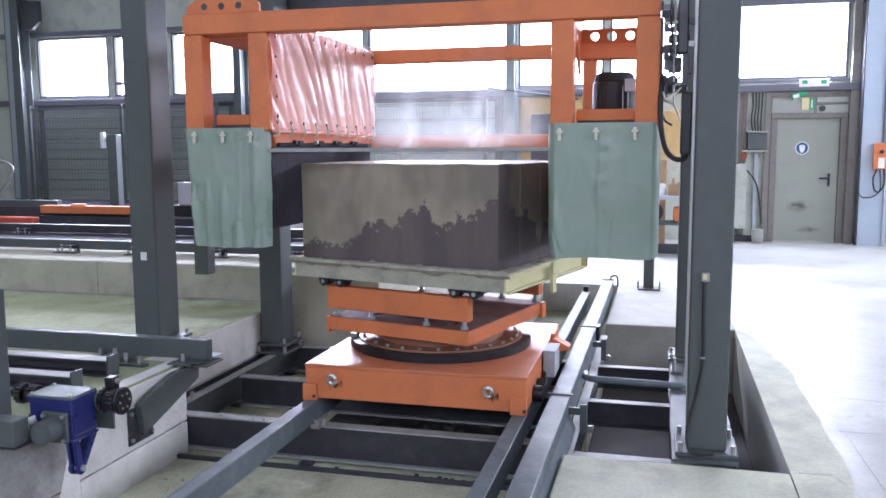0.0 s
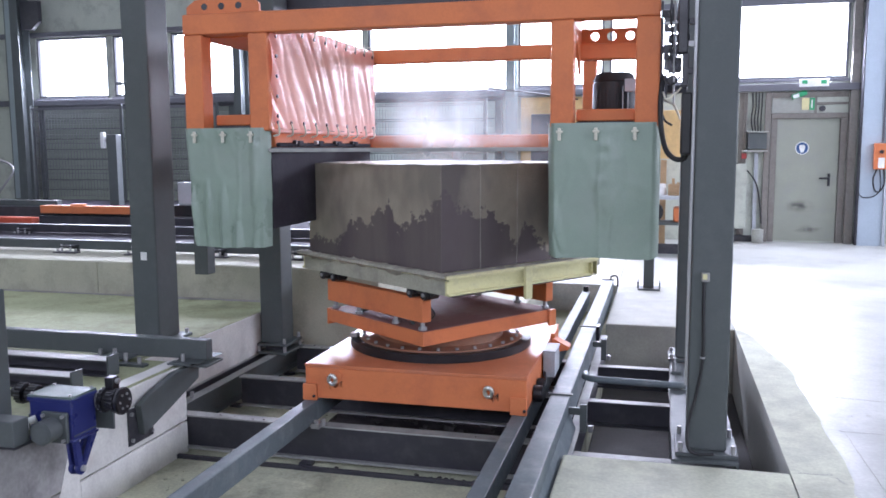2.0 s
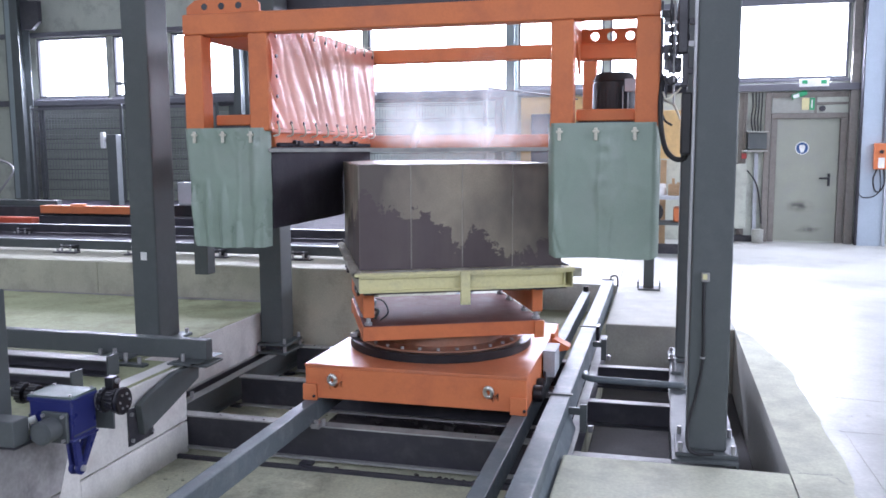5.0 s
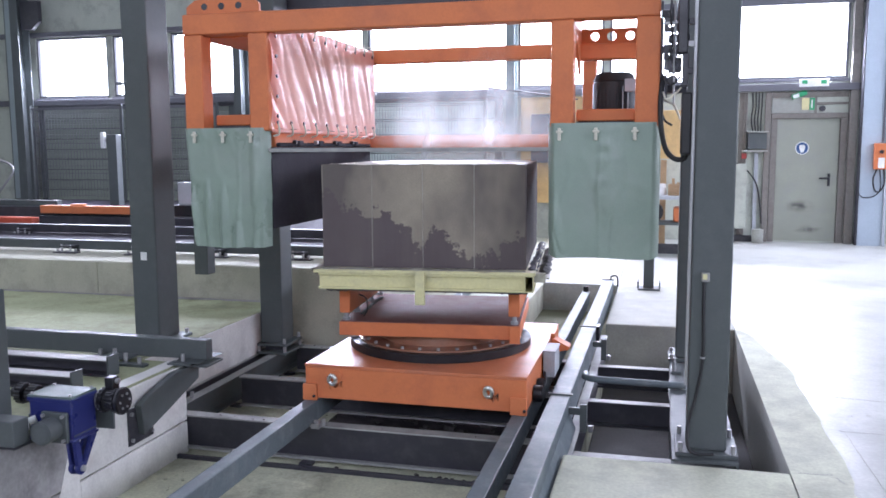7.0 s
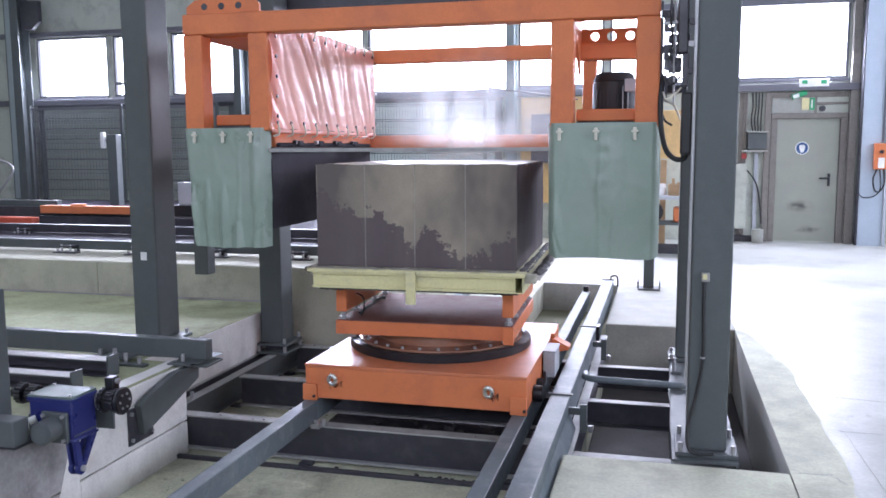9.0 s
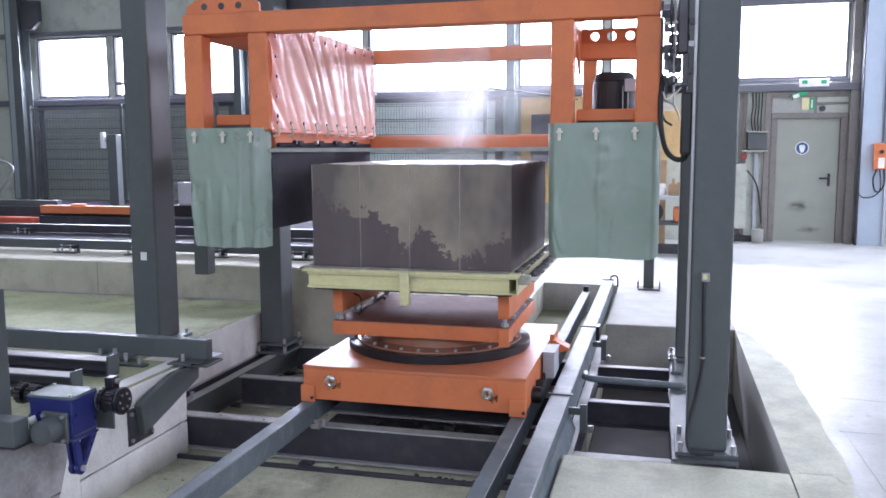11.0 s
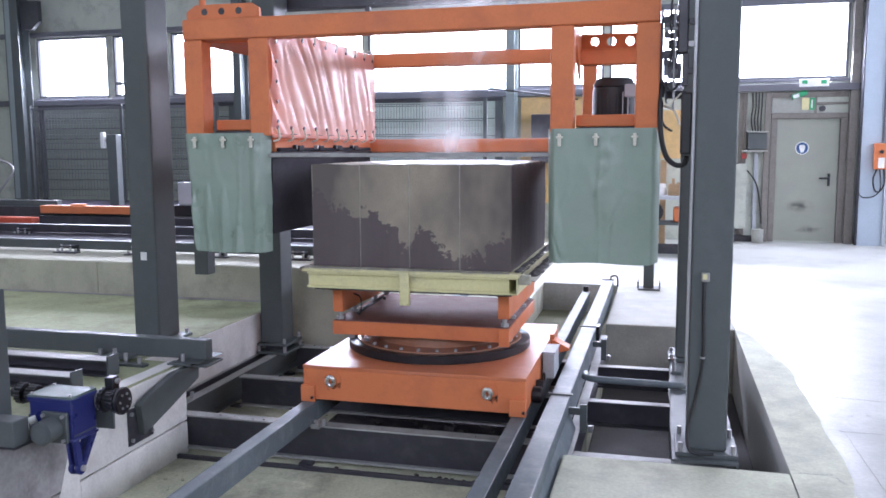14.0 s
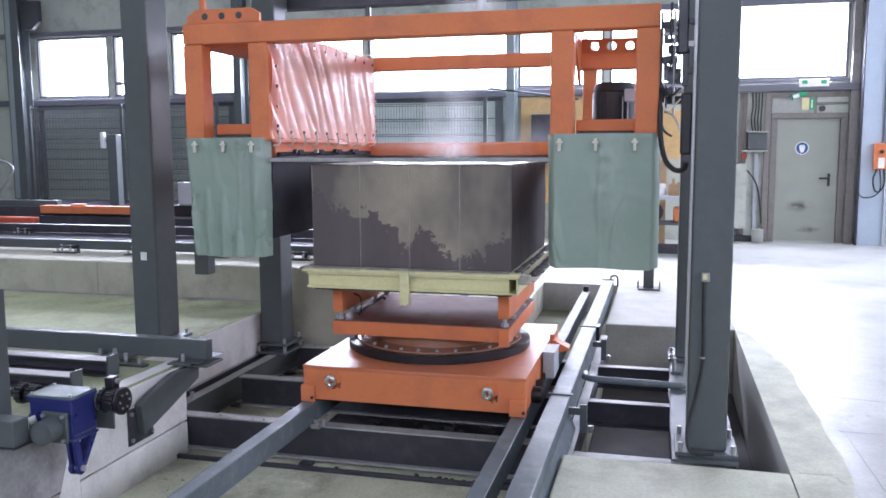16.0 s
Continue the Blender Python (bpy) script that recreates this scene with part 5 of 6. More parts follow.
def hollow(x0, x1, y0, y1, z0, z1, t):
    """A rectangular tube along y, open at its ends."""
    bm = box(x0, x1, y0, y1, z0, z0 + t, 0)
    bm = box(x0, x1, y0, y1, z1 - t, z1, 0, bm)
    bm = box(x0, x0 + t, y0, y1, z0 + t, z1 - t, 0, bm)
    return box(x1 - t, x1, y0, y1, z0 + t, z1 - t, 0, bm)


for sx in (-0.602, 0.602):
    part("side_tube", hollow(sx, sx + 0.053, -0.792 if sx > 0 else -0.754, 0.772 if sx > 0 else 0.734, 0.745, 0.84, 0.006), CREAM if sx > 0 else DIRTYCREAM, pallet)
part("deck", box(-0.628, 0.664, -0.80, 0.78, 0.8402, 0.861, 0.003), CREAM, pallet)
part("wear_strip", box(-0.56, 0.62, -0.775, -0.745, 0.734, 0.7448, 0.001), BLACK, pallet)
part("middle_bracket", box(-0.022, 0.034, -0.815, -0.792, 0.665, 0.858, 0.003), CREAM, pallet)
part("side_lip", box(0.665, 0.74, -0.70, 0.70, 0.81, 0.818, 0.001), DIRTYCREAM, pallet)
part("lip_bracket", box(0.656, 0.72, -0.76, -0.70, 0.80, 0.85, 0.002), DIRTYCREAM, pallet)
for wx in (-0.525, 0.525):
    for wy in (-0.55, -0.42, 0.40, 0.53):
        w = part("roller", cyl((wx - 0.035, wy, 0.716), (wx + 0.035, wy, 0.716), 0.0255, 18, bev=0.003), BLACK, pallet, "black steel roller")
    for wy in (-0.49, 0.46):
        part("roller_bracket", box(wx - 0.055, wx + 0.055, wy - 0.11, wy + 0.11, 0.722, 0.7445, 0.003), BLACK, pallet)
        for wd in (-0.07, 0.06):
            part("side_disc", cyl((wx - 0.075, wy + wd, 0.722), (wx - 0.057, wy + wd, 0.722), 0.03, 20, bev=0.003), BLACK, pallet)
        part("hub_cap", cyl((wx - 0.081, wy - 0.07, 0.722), (wx - 0.0755, wy - 0.07, 0.722), 0.012, 12), STEEL, pallet)
        part("hub_cap", cyl((wx - 0.081, wy + 0.06, 0.722), (wx - 0.0755, wy + 0.06, 0.722), 0.012, 12), STEEL, pallet)
        part("axle_bolt", cyl((wx - 0.075, wy + 0.03, 0.73), (wx + 0.075, wy + 0.03, 0.73), 0.012, 8), BLACK, pallet)


def crust(x0, x1, y0, y1, z, high, seed):
    """A ragged ridge of dried slurry."""
    bm = bmesh.new()
    nx, ny = max(3, int((x1 - x0) / 0.012)), max(3, int((y1 - y0) / 0.012))
    grid = []
    for i in range(nx + 1):
        row = []
        for j in range(ny + 1):
            x, y = x0 + (x1 - x0) * i / nx, y0 + (y1 - y0) * j / ny
            edge = min(i, nx - i, 2) / 2 * min(j, ny - j, 2) / 2
            n = noise.noise(Vector((x * 18, y * 18, seed))) + 0.5 * noise.noise(Vector((x * 55, y * 55, seed + 3)))
            wob = 0.012 * noise.noise(Vector((x * 9, y * 9, seed + 9)))
            row.append(bm.verts.new((x + wob, y + wob, z - 0.004 + max(0, edge * high * (0.55 + 0.6 * n)))))
        grid.append(row)
    for i in range(nx):
        for j in range(ny):
            bm.faces.new((grid[i][j], grid[i + 1][j], grid[i + 1][j + 1], grid[i][j + 1]))
    return bm


tagged(part("slurry_crust", crust(-0.637, -0.575, -0.80, 0.78, 0.861, 0.022, 1), SLURRY, pallet, "lumpy dried slurry"), kind="stuff")
tagged(part("slurry_crust", crust(0.612, 0.672, -0.72, 0.78, 0.861, 0.018, 2), BAYFLOOR, pallet, "dark heaped slurry rubble"), kind="stuff")
tagged(part("slurry_crust", crust(0.668, 0.738, -0.55, 0.72, 0.821, 0.028, 6), BAYFLOOR, pallet, "dark heaped slurry rubble"), kind="stuff")
tagged(part("slurry_crust", crust(-0.60, 0.62, -0.80, -0.70, 0.861, 0.014, 3), SLURRY, pallet, "lumpy dried slurry"), kind="stuff")
lap = bmesh.new()
rows = []
for i in range(60):
    y = -0.80 + 1.57 * i / 59
    d = 0.012 + 0.035 * max(0, noise.noise(Vector((y * 5, 3, 1)))) + 0.03 * max(0, noise.noise(Vector((y * 14, 7, 1))))
    rows.append([lap.verts.new((-0.61, y, 0.872)), lap.verts.new((-0.638, y, 0.866)), lap.verts.new((-0.643 - 0.006 * noise.noise(Vector((y * 20, 1, 1))), y, 0.85)), lap.verts.new((-0.615, y, 0.85 - d)), lap.verts.new((-0.603, y, 0.85 - d))])
for a, b in zip(rows, rows[1:]):
    for k in range(4):
        lap.faces.new((a[k], b[k], b[k + 1], a[k + 1]))
tagged(part("slurry_drip", lap, SLURRY, pallet, "hardened slurry hanging over the edge"), kind="stuff")


def cake():
    """A block with scored front and back faces, uneven faces and a lip on top."""
    bm = bmesh.new()
    bx0, bx1, by0, by1, bz0, bz1 = -0.592, 0.607, -0.709, 0.678, 0.864, 1.463
    marks = [bx0 + 0.3 * k for k in (1, 2, 3)]
    xs = sorted({round(v, 4) for v in np.linspace(bx0, bx1, 49)} | {round(m + d, 4) for m in marks for d in (-0.005, -0.0015, 0.0015, 0.005)})
    ys = list(np.linspace(by0, by1, 57))
    zs = list(np.linspace(bz0, bz1, 27))

    def shift(x, y, z):
        """Bulges and rounded worn edges."""
        p = Vector((x, y, z))
        n = Vector((noise.noise(p * 3 + Vector((5, 0, 0))), noise.noise(p * 3 + Vector((0, 8, 0))), noise.noise(p * 3))) * 0.003
        n += Vector((noise.noise(p * 22), noise.noise(p * 22 + Vector((3, 3, 3))), 0)) * 0.0015
        if abs(z - bz1) < 1e-6:
            n.z += 0.006 * noise.noise(p * 7) + 0.004 * noise.noise(p * 30)
            rim = min(x - bx0, bx1 - x, y - by0, by1 - y)
            n.z += 0.006 * math.exp(-rim * 60) - 0.004
        return p + n
    made = {}

    def vert(x, y, z, dy=0.0):
        key = (round(x, 4), round(y, 4), round(z, 4))
        if key not in made:
            co = shift(x, y, z)
            co.y += dy
            made[key] = bm.verts.new(co)
        return made[key]

    def groove(x):
        return 0.004 if any(abs(x - m) < 0.0025 for m in marks) else 0.0
    for yy, s in ((by0, 1), (by1, -1)):
        for a, b in zip(xs, xs[1:]):
            for c, d in zip(zs, zs[1:]):
                q = [vert(a, yy, c, s * groove(a)), vert(b, yy, c, s * groove(b)), vert(b, yy, d, s * groove(b)), vert(a, yy, d, s * groove(a))]
                bm.faces.new(q if s > 0 else q[::-1])
    for xx, s in ((bx0, -1), (bx1, 1)):
        for a, b in zip(ys, ys[1:]):
            for c, d in zip(zs, zs[1:]):
                q = [vert(xx, a, c), vert(xx, b, c), vert(xx, b, d), vert(xx, a, d)]
                bm.faces.new(q if s > 0 else q[::-1])
    for zz, s in ((bz0, -1), (bz1, 1)):
        for a, b in zip(xs, xs[1:]):
            for c, d in zip(ys, ys[1:]):
                q = [vert(a, c, zz), vert(b, c, zz), vert(b, d, zz), vert(a, d, zz)]
                bm.faces.new(q if s > 0 else q[::-1])
    bmesh.ops.recalc_face_normals(bm, faces=bm.faces[:])
    return bm


block = solo("concrete_block", cake(), CAKE, (0, 0, 0.863), "damp dark grey aerated concrete block scored on its pallet", "concrete block")

cr = bmesh.new()
grid = []
for i in range(41):
    x = -0.588 + 1.191 * i / 40
    row = []
    for j in range(45):
        y = -0.705 + 1.379 * j / 44
        rim = min(x + 0.588, 0.603 - x, y + 0.705, 0.674 - y)
        z = 1.461 + 0.016 * (1 - math.exp(-rim * 9)) + 0.004 * noise.noise(Vector((x * 9, y * 9, 2))) * min(1, rim * 30) + 0.002 * noise.noise(Vector((x * 40, y * 40, 5)))
        if rim < 1e-6:
            z = 1.452
        row.append(cr.verts.new((x, y, z)))
    grid.append(row)
for i in range(40):
    for j in range(44):
        cr.faces.new((grid[i][j], grid[i + 1][j], grid[i + 1][j + 1], grid[i][j + 1]))
# pale tone paints the window light that grazes the block's top
part("top_crust", cr, mat("lit_crust_tone", (0.62, 0.61, 0.56), 0.45, vary=0.1, scale=5, fine=70, bump=0.4), block, "crowned top crust, pale for the window light on it")

# ---------------------------------------------------------------- lifting gantry
gantry = thing("lifting_gantry", (0, 0, 1.56), "orange tubular steel lifting frame with grey curtains", "gantry")
GY0, GY1 = -0.85, 1.10


def gp(name, x0, x1, y0, y1, z0, z1, m=None, label="", bev=0.01):
    return part(name, box(x0, x1, y0, y1, z0, z1, bev), m or ORANGE, gantry, label)


gp("front_beam", -1.345, 1.39, GY0, GY0 + 0.12, 2.226, 2.345)
for px0 in (-1.345, -0.925, 0.83, 1.27):
    gp("front_post", px0, px0 + 0.122, GY0, GY0 + 0.12, 1.665, 2.2255)
    gp("back_post", px0, px0 + 0.10, GY1 - 0.11, GY1, 1.66, 2.2155)
    gp("side_beam", px0, px0 + 0.10, GY0 + 0.121, GY1 - 0.121, 1.57, 1.655)
    gp("top_side_beam", px0, px0 + 0.10, GY0 + 0.121, GY1 - 0.121, 2.235, 2.32)
gp("back_beam", -1.345, 1.39, GY1 - 0.12, GY1, 2.216, 2.32)
gp("lower_back_beam", -1.345, 1.39, GY1 - 0.12, GY1, 1.556, 1.659)
gp("seal_strip", -1.3, 1.35, GY1 - 0.13, GY1 - 0.02, 1.538, 1.555, GREYDARK, "dark steel strip")
gp("front_strip", -0.82, 0.83, GY0 + 0.02, GY0 + 0.06, 1.540, 1.562, DUSTYLIT, "thin grey steel strip", 0.003)
for x0, x1, s in ((-1.222, -0.926, 1), (0.953, 1.269, 1)):
    gp("shelf_beam", x0, x1, GY0 + 0.14, GY0 + 0.24, 1.70, 1.765)
    gp("shelf_plate", x0, x1, GY0 + 0.14, GY1 - 0.3, 1.68, 1.699, GREYDARK, "", 0.003)
gp("roof_plate", -1.34, -0.82, GY0 + 0.13, GY1 - 0.13, 2.2205, 2.233, None, "", 0.002)

# top lugs
for x0, x1 in ((-1.33, -0.86),):
    bm = prism([(x0, 2.346), (x1, 2.346), (x1, 2.40), (x1 - 0.05, 2.43), (x0 + 0.06, 2.43), (x0, 2.39)], "y", GY0 + 0.03, GY0 + 0.055, bev=0.003)
    lug = part("lifting_lug", bm, ORANGE, gantry)
    for k in range(3):
        hx = x0 + 0.12 + 0.11 * k
        part("lug_hole", cyl((hx, GY0 + 0.0285, 2.388), (hx, GY0 + 0.0295, 2.388), 0.02, 20), BLACK, lug)
    part("lug_flange", box(x1 - 0.11, x1 + 0.02, GY0 + 0.03, GY0 + 0.11, 2.346, 2.352, 0.001), ORANGE, lug)
part("hanger", cyl((-1.25, GY0 + 0.08, 2.346), (-1.25, GY0 + 0.08, 2.75), 0.02, 14), ORANGE, gantry)

# lifting motor in its bay
mot = part("lift_motor", cyl((1.135, -0.33, 1.70), (1.135, -0.33, 1.93), 0.125, 36, bev=0.008), RUBBER, gantry, "black ribbed electric motor")
part("fan_cover", cyl((1.135, -0.33, 1.931), (1.135, -0.33, 1.985), 0.128, 36, 0.10, bev=0.008), RUBBER, mot)
part("terminal_box", box(1.20, 1.262, -0.50, -0.455, 1.87, 1.94, 0.005), TRIM, mot, "grey terminal box")
for k in range(9):
    part("rib", box(1.04 + 0.021 * k, 1.046 + 0.021 * k, -0.33 - (0.0169 - (0.095 - 0.021 * k - 0.003) ** 2) ** 0.5, -0.34, 1.72, 1.90, 0.001), RUBBER, mot)
for k in range(3):
    part("fin", box(1.16 + 0.028 * k, 1.165 + 0.028 * k, -0.475, -0.44, 1.72, 1.90, 0.001), TRIM if k else RUBBER, mot)


def holed_plate(x0, x1, z0, z1, holes, y0, y1):
    """An upright plate with round holes through it."""
    bm = bmesh.new()
    seg = 16
    cells = [(x0 + (x1 - x0) * i / len(holes), x0 + (x1 - x0) * (i + 1) / len(holes)) for i in range(len(holes))]
    for (a, b), (hx, hz, r) in zip(cells, holes):
        for y in (y0, y1):
            outer, inner = [], []
            for k in range(seg):
                t = 2 * math.pi * k / seg
                c, s = math.cos(t), math.sin(t)
                e = max(abs(c), abs(s))
                outer.append(bm.verts.new((hx + c / e * (b - hx if c > 0 else hx - a), y, hz + s / e * (z1 - hz if s > 0 else hz - z0))))
                inner.append(bm.verts.new((hx + r * c, y, hz + r * s)))
            for k in range(seg):
                q = (outer[k], outer[(k + 1) % seg], inner[(k + 1) % seg], inner[k])
                bm.faces.new(q if y == y0 else q[::-1])
            if y == y0:
                f0, g0 = outer, inner
        for k in range(seg):
            j = (k + 1) % seg
            bm.faces.new((g0[k], g0[j], inner[j], inner[k]))
            bm.faces.new((f0[j], f0[k], outer[k], outer[j]))
    return bm


part("holed_plate", holed_plate(0.946, 1.30, 2.150, 2.236, [(1.02, 2.192, 0.024), (1.115, 2.192, 0.026), (1.22, 2.192, 0.024)], -0.36, -0.35), ORANGE, gantry, smooth=False)
gp("bay_beam", 0.94, 1.30, -0.40, -0.30, 2.06, 2.15)
part("bay_gusset", prism([(-0.7, 2.22), (-0.35, 2.22), (-0.35, 1.98), (-0.45, 2.02)], "x", 0.931, 0.945), ORANGE, gantry)

# clamp jaws, dark inside the frame
for jx in (-0.83, 0.84):
    # right jaw is unseen; its extra depth is added to shade the block
    jaw = gp("clamp_jaw", jx - 0.008, jx + 0.008, GY0 + 0.07, GY1 - 0.14, 1.085 if jx < 0 else 0.99, 1.537, JAWM, "dark steel clamp plate", 0.003)
    part("stiffener", box(jx - 0.02, jx + 0.02, GY0 + 0.07, GY1 - 0.14, 1.5375, 1.569, 0.003), GREYDARK, jaw)
for k in range(4):
    yy = GY0 + 0.3 + 0.33 * k
    part("jaw_bolt", cyl((-0.79, yy, 1.60), (-0.765, yy, 1.60), 0.013, 12), STEEL if k == 1 else RUBBER, gantry)
    part("jaw_link", box(-0.82, -0.775, yy + 0.06, yy + 0.13, 1.575, 1.61, 0.004), JAWM, gantry)
gp("spindle", -0.825, -0.795, GY0 + 0.13, GY1 - 0.2, 1.5705, 1.596, JAWM, "black spindle", 0.008)

# red tarpaulin tied inside the frame
TX = -0.79
tp = bmesh.new()
NY, NZ = 130, 44
cols = []
for i in range(NY + 1):
    u = i / NY
    y = GY0 + 0.03 + u * (GY1 - GY0 - 0.14)
    ztop = 2.315 - 0.012 * abs(math.sin(u * math.pi * 8))
    zbot = 1.668 + 0.012 * abs(math.sin(u * math.pi * 9))
    col = []
    for j in range(NZ + 1):
        v = j / NZ
        z = zbot + (ztop - zbot) * v
        slant = u * 8.0 + (v - 0.5) * 2.4 * (1 - 0.75 * u)
        crease = abs(noise.noise(Vector((slant * 1.25, v * 0.9, 4))))
        f = 0.004 * math.sin(slant * 2 * math.pi) * math.sin(math.pi * min(1, v * 1.1)) - 0.014 * max(0.0, 0.22 - crease) / 0.22 + 0.004 * noise.noise(Vector((u * 14, v * 9, 2)))
        col.append(tp.verts.new((TX + f, y, z)))
    cols.append(col)
for a, b in zip(cols, cols[1:]):
    for j in range(NZ):
        tp.faces.new((a[j], b[j], b[j + 1], a[j + 1]))
tarp = part("tarpaulin", tp, CLOTH, gantry, "creased red tarpaulin tied with straps")
part("hem", box(TX - 0.01, TX + 0.012, GY0 + 0.03, GY1 - 0.12, 1.655, 1.675, 0.004), CLOTH, tarp)
for k in range(10):
    y = GY0 + 0.06 + k * (GY1 - GY0 - 0.2) / 9.3
    part("strap", pipe([(TX + 0.016, y, 1.71), (TX + 0.02, y + 0.008, 1.675), (TX + 0.014, y + 0.012, 1.645), (TX - 0.02, y + 0.01, 1.635)], 0.006, seg=6), TIE, tarp)
    part("eyelet", cyl((TX + 0.012, y, 1.715), (TX + 0.018, y, 1.715), 0.012, 10), BLACK, tarp)
    part("strap", pipe([(TX + 0.018, y, 2.26), (TX + 0.022, y, 2.29), (TX + 0.01, y, 2.325), (TX - 0.03, y, 2.33)], 0.005, seg=6), TIE, tarp)
    part("eyelet", cyl((TX + 0.014, y, 2.255), (TX + 0.02, y, 2.255), 0.012, 10), BLACK, tarp)
for k in range(5):
    z = 1.75 + 0.115 * k
    part("eyelet", cyl((TX + 0.012, GY0 + 0.065, z), (TX + 0.018, GY0 + 0.065, z), 0.011, 10), BLACK, tarp)
    part("eyelet", cyl((TX + 0.012, GY1 - 0.13, z), (TX + 0.018, GY1 - 0.13, z), 0.011, 10), BLACK, tarp)


def curtain(x0, x1, z0, z1, lean, folds, seed):
    """A hanging canvas sheet with soft folds, wrapped back at both sides."""
    bm = bmesh.new()
    n, m = 72, 44
    cols = []
    for i in range(n + 1):
        u = i / n
        col = []
        for j in range(m + 1):
            v = j / m          # 0 top, 1 bottom
            wide = (x1 - x0)
            xl = x0 + lean * v
            x = xl + u * (x1 - xl)
            e = min(u, 1 - u) * wide
            back = 0.07 * max(0.0, 1 - e / 0.045) ** 2
            f = 0.013 * math.sin(u * folds * 2 * math.pi + 1.4 * noise.noise(Vector((u * 2, v * 1.5, seed)))) * (0.15 + v) + 0.05 * noise.noise(Vector((u * 2.6, v * 2.0, seed + 5))) * v - 0.012 * max(0.0, 0.12 - abs(noise.noise(Vector((u * 3.1 + v * 1.7, v * 2.2 - u, seed + 11))))) / 0.12 * v
            f += 0.003 * noise.noise(Vector((u * 16, v * 16, seed + 2)))
            ridge = max(0.0, 0.16 - abs(noise.noise(Vector((u * 3.4 + 0.8 * v, v * 2.2, seed + 21))))) / 0.16
            seam = math.exp(-((u - 0.47 - 0.02 * noise.noise(Vector((v * 3, 1, seed)))) / 0.018) ** 2) * min(1, v * 3)
            f = max(0.0, f) + 0.0022 * ridge ** 0.7 * min(1, v * 4) + 0.004 * seam * (folds < 3)
            dz = 0.003 * math.sin(u * 9 + seed) * v + 0.010 * (1 - min(1, e / 0.05)) * v
            col.append(bm.verts.new((x, GY0 - 0.014 + back - max(0, f) - 0.004, z1 + (z0 - z1) * v + dz)))
        cols.append(col)
    for a, b in zip(cols, cols[1:]):
        for j in range(m):
            bm.faces.new((a[j], a[j + 1], b[j + 1], b[j]))
    return bm


for args, clips in (((-1.37, -0.815, 0.978, 1.682, 0.05, 5, 1), (-1.27, -1.085, -0.905)), ((0.815, 1.405, 0.972, 1.688, 0.01, 2.2, 4), (0.885, 1.075, 1.275))):
    cu = part("curtain", curtain(*args), CANVAS, gantry, "grey-green canvas curtain")
    for cx in clips:
        cl = part("fastener", box(cx - 0.009, cx + 0.009, GY0 - 0.042, GY0 - 0.03, 1.595, 1.662, 0.004), TIE, cu, "pale fastener")
        part("buckle", box(cx - 0.018, cx + 0.018, GY0 - 0.044, GY0 - 0.028, 1.636, 1.648, 0.003), TIE, cl)

# lift gear between gantry and column
gear2 = part("lift_carriage", box(1.392, 1.405, -0.83, -0.70, 1.86, 2.30, 0.004), GREYDARK, gantry, "dark steel guide carriage")
for z in (1.90, 2.06, 2.24):
    part("guide_roller", cyl((1.455, -0.84, z), (1.455, -0.78, z), 0.026, 20, bev=0.004), BLACK, gear2)
    part("roller_arm", box(1.405, 1.46, -0.80, -0.77, z - 0.018, z + 0.018, 0.003), GREYDARK, gear2)
part("valve_block", box(1.41, 1.50, -0.78, -0.72, 1.96, 2.02, 0.005), TRIM, gear2)
part("valve_block", box(1.42, 1.53, -0.76, -0.70, 1.84, 1.88, 0.005), GREYDARK, gear2)
part("valve_block", box(1.43, 1.54, -0.76, -0.70, 2.10, 2.14, 0.005), GREYDARK, gear2)
part("hose", pipe([(1.41, -0.82, 1.92), (1.40, -0.86, 1.80), (1.405, -0.87, 1.66), (1.43, -0.86, 1.55), (1.475, -0.86, 1.50), (1.52, -0.88, 1.50), (1.535, -0.9, 1.54)], 0.014, seg=10), CABLE, gear2)
part("hose", pipe([(1.41, -0.80, 1.80), (1.44, -0.82, 1.79), (1.47, -0.82, 1.77), (1.50, -0.82, 1.70)], 0.006), TIE, gear2)
part("hose", pipe([(1.40, -0.80, 1.76), (1.42, -0.82, 1.70), (1.46, -0.82, 1.67)], 0.006), CABLE, gear2)
for hx0, hz0, r in ((1.408, 2.005, 0.017), (1.43, 1.935, 0.016), (1.408, 2.14, 0.015)):
    part("holed_bracket", holed_plate(hx0, hx0 + 0.068, hz0, hz0 + 0.075, [(hx0 + 0.036, hz0 + 0.038, r)], -0.845, -0.835), GREYDARK, gear2, smooth=False)
part("tie_rod", cyl((1.462, -0.85, 1.78), (1.462, -0.85, 2.30), 0.006, 8), STEEL, gear2)
part("tie_rod", cyl((1.425, -0.85, 1.80), (1.425, -0.85, 1.93), 0.005, 8), GREYDARK, gear2)
part("cross_pin", cyl((1.406, -0.85, 2.185), (1.50, -0.85, 2.185), 0.009, 10), STEEL, gear2)
part("cable", pipe([(1.405, -0.86, 1.93), (1.43, -0.87, 1.885), (1.46, -0.87, 1.88), (1.495, -0.87, 1.915)], 0.006, seg=8), CABLE, gear2)
part("cable", pipe([(1.41, -0.86, 1.84), (1.43, -0.87, 1.80), (1.47, -0.87, 1.83), (1.50, -0.87, 1.86)], 0.005, seg=8), TIE, gear2)
part("cable", pipe([(1.445, -0.86, 2.34), (1.44, -0.87, 2.22), (1.45, -0.87, 2.10), (1.44, -0.87, 2.0)], 0.006, seg=8), CABLE, gear2)
chain = thing("lift_chain", (1.49, -0.93, 1.9), "dark lifting chain guard fixed to the column", "chain guard")
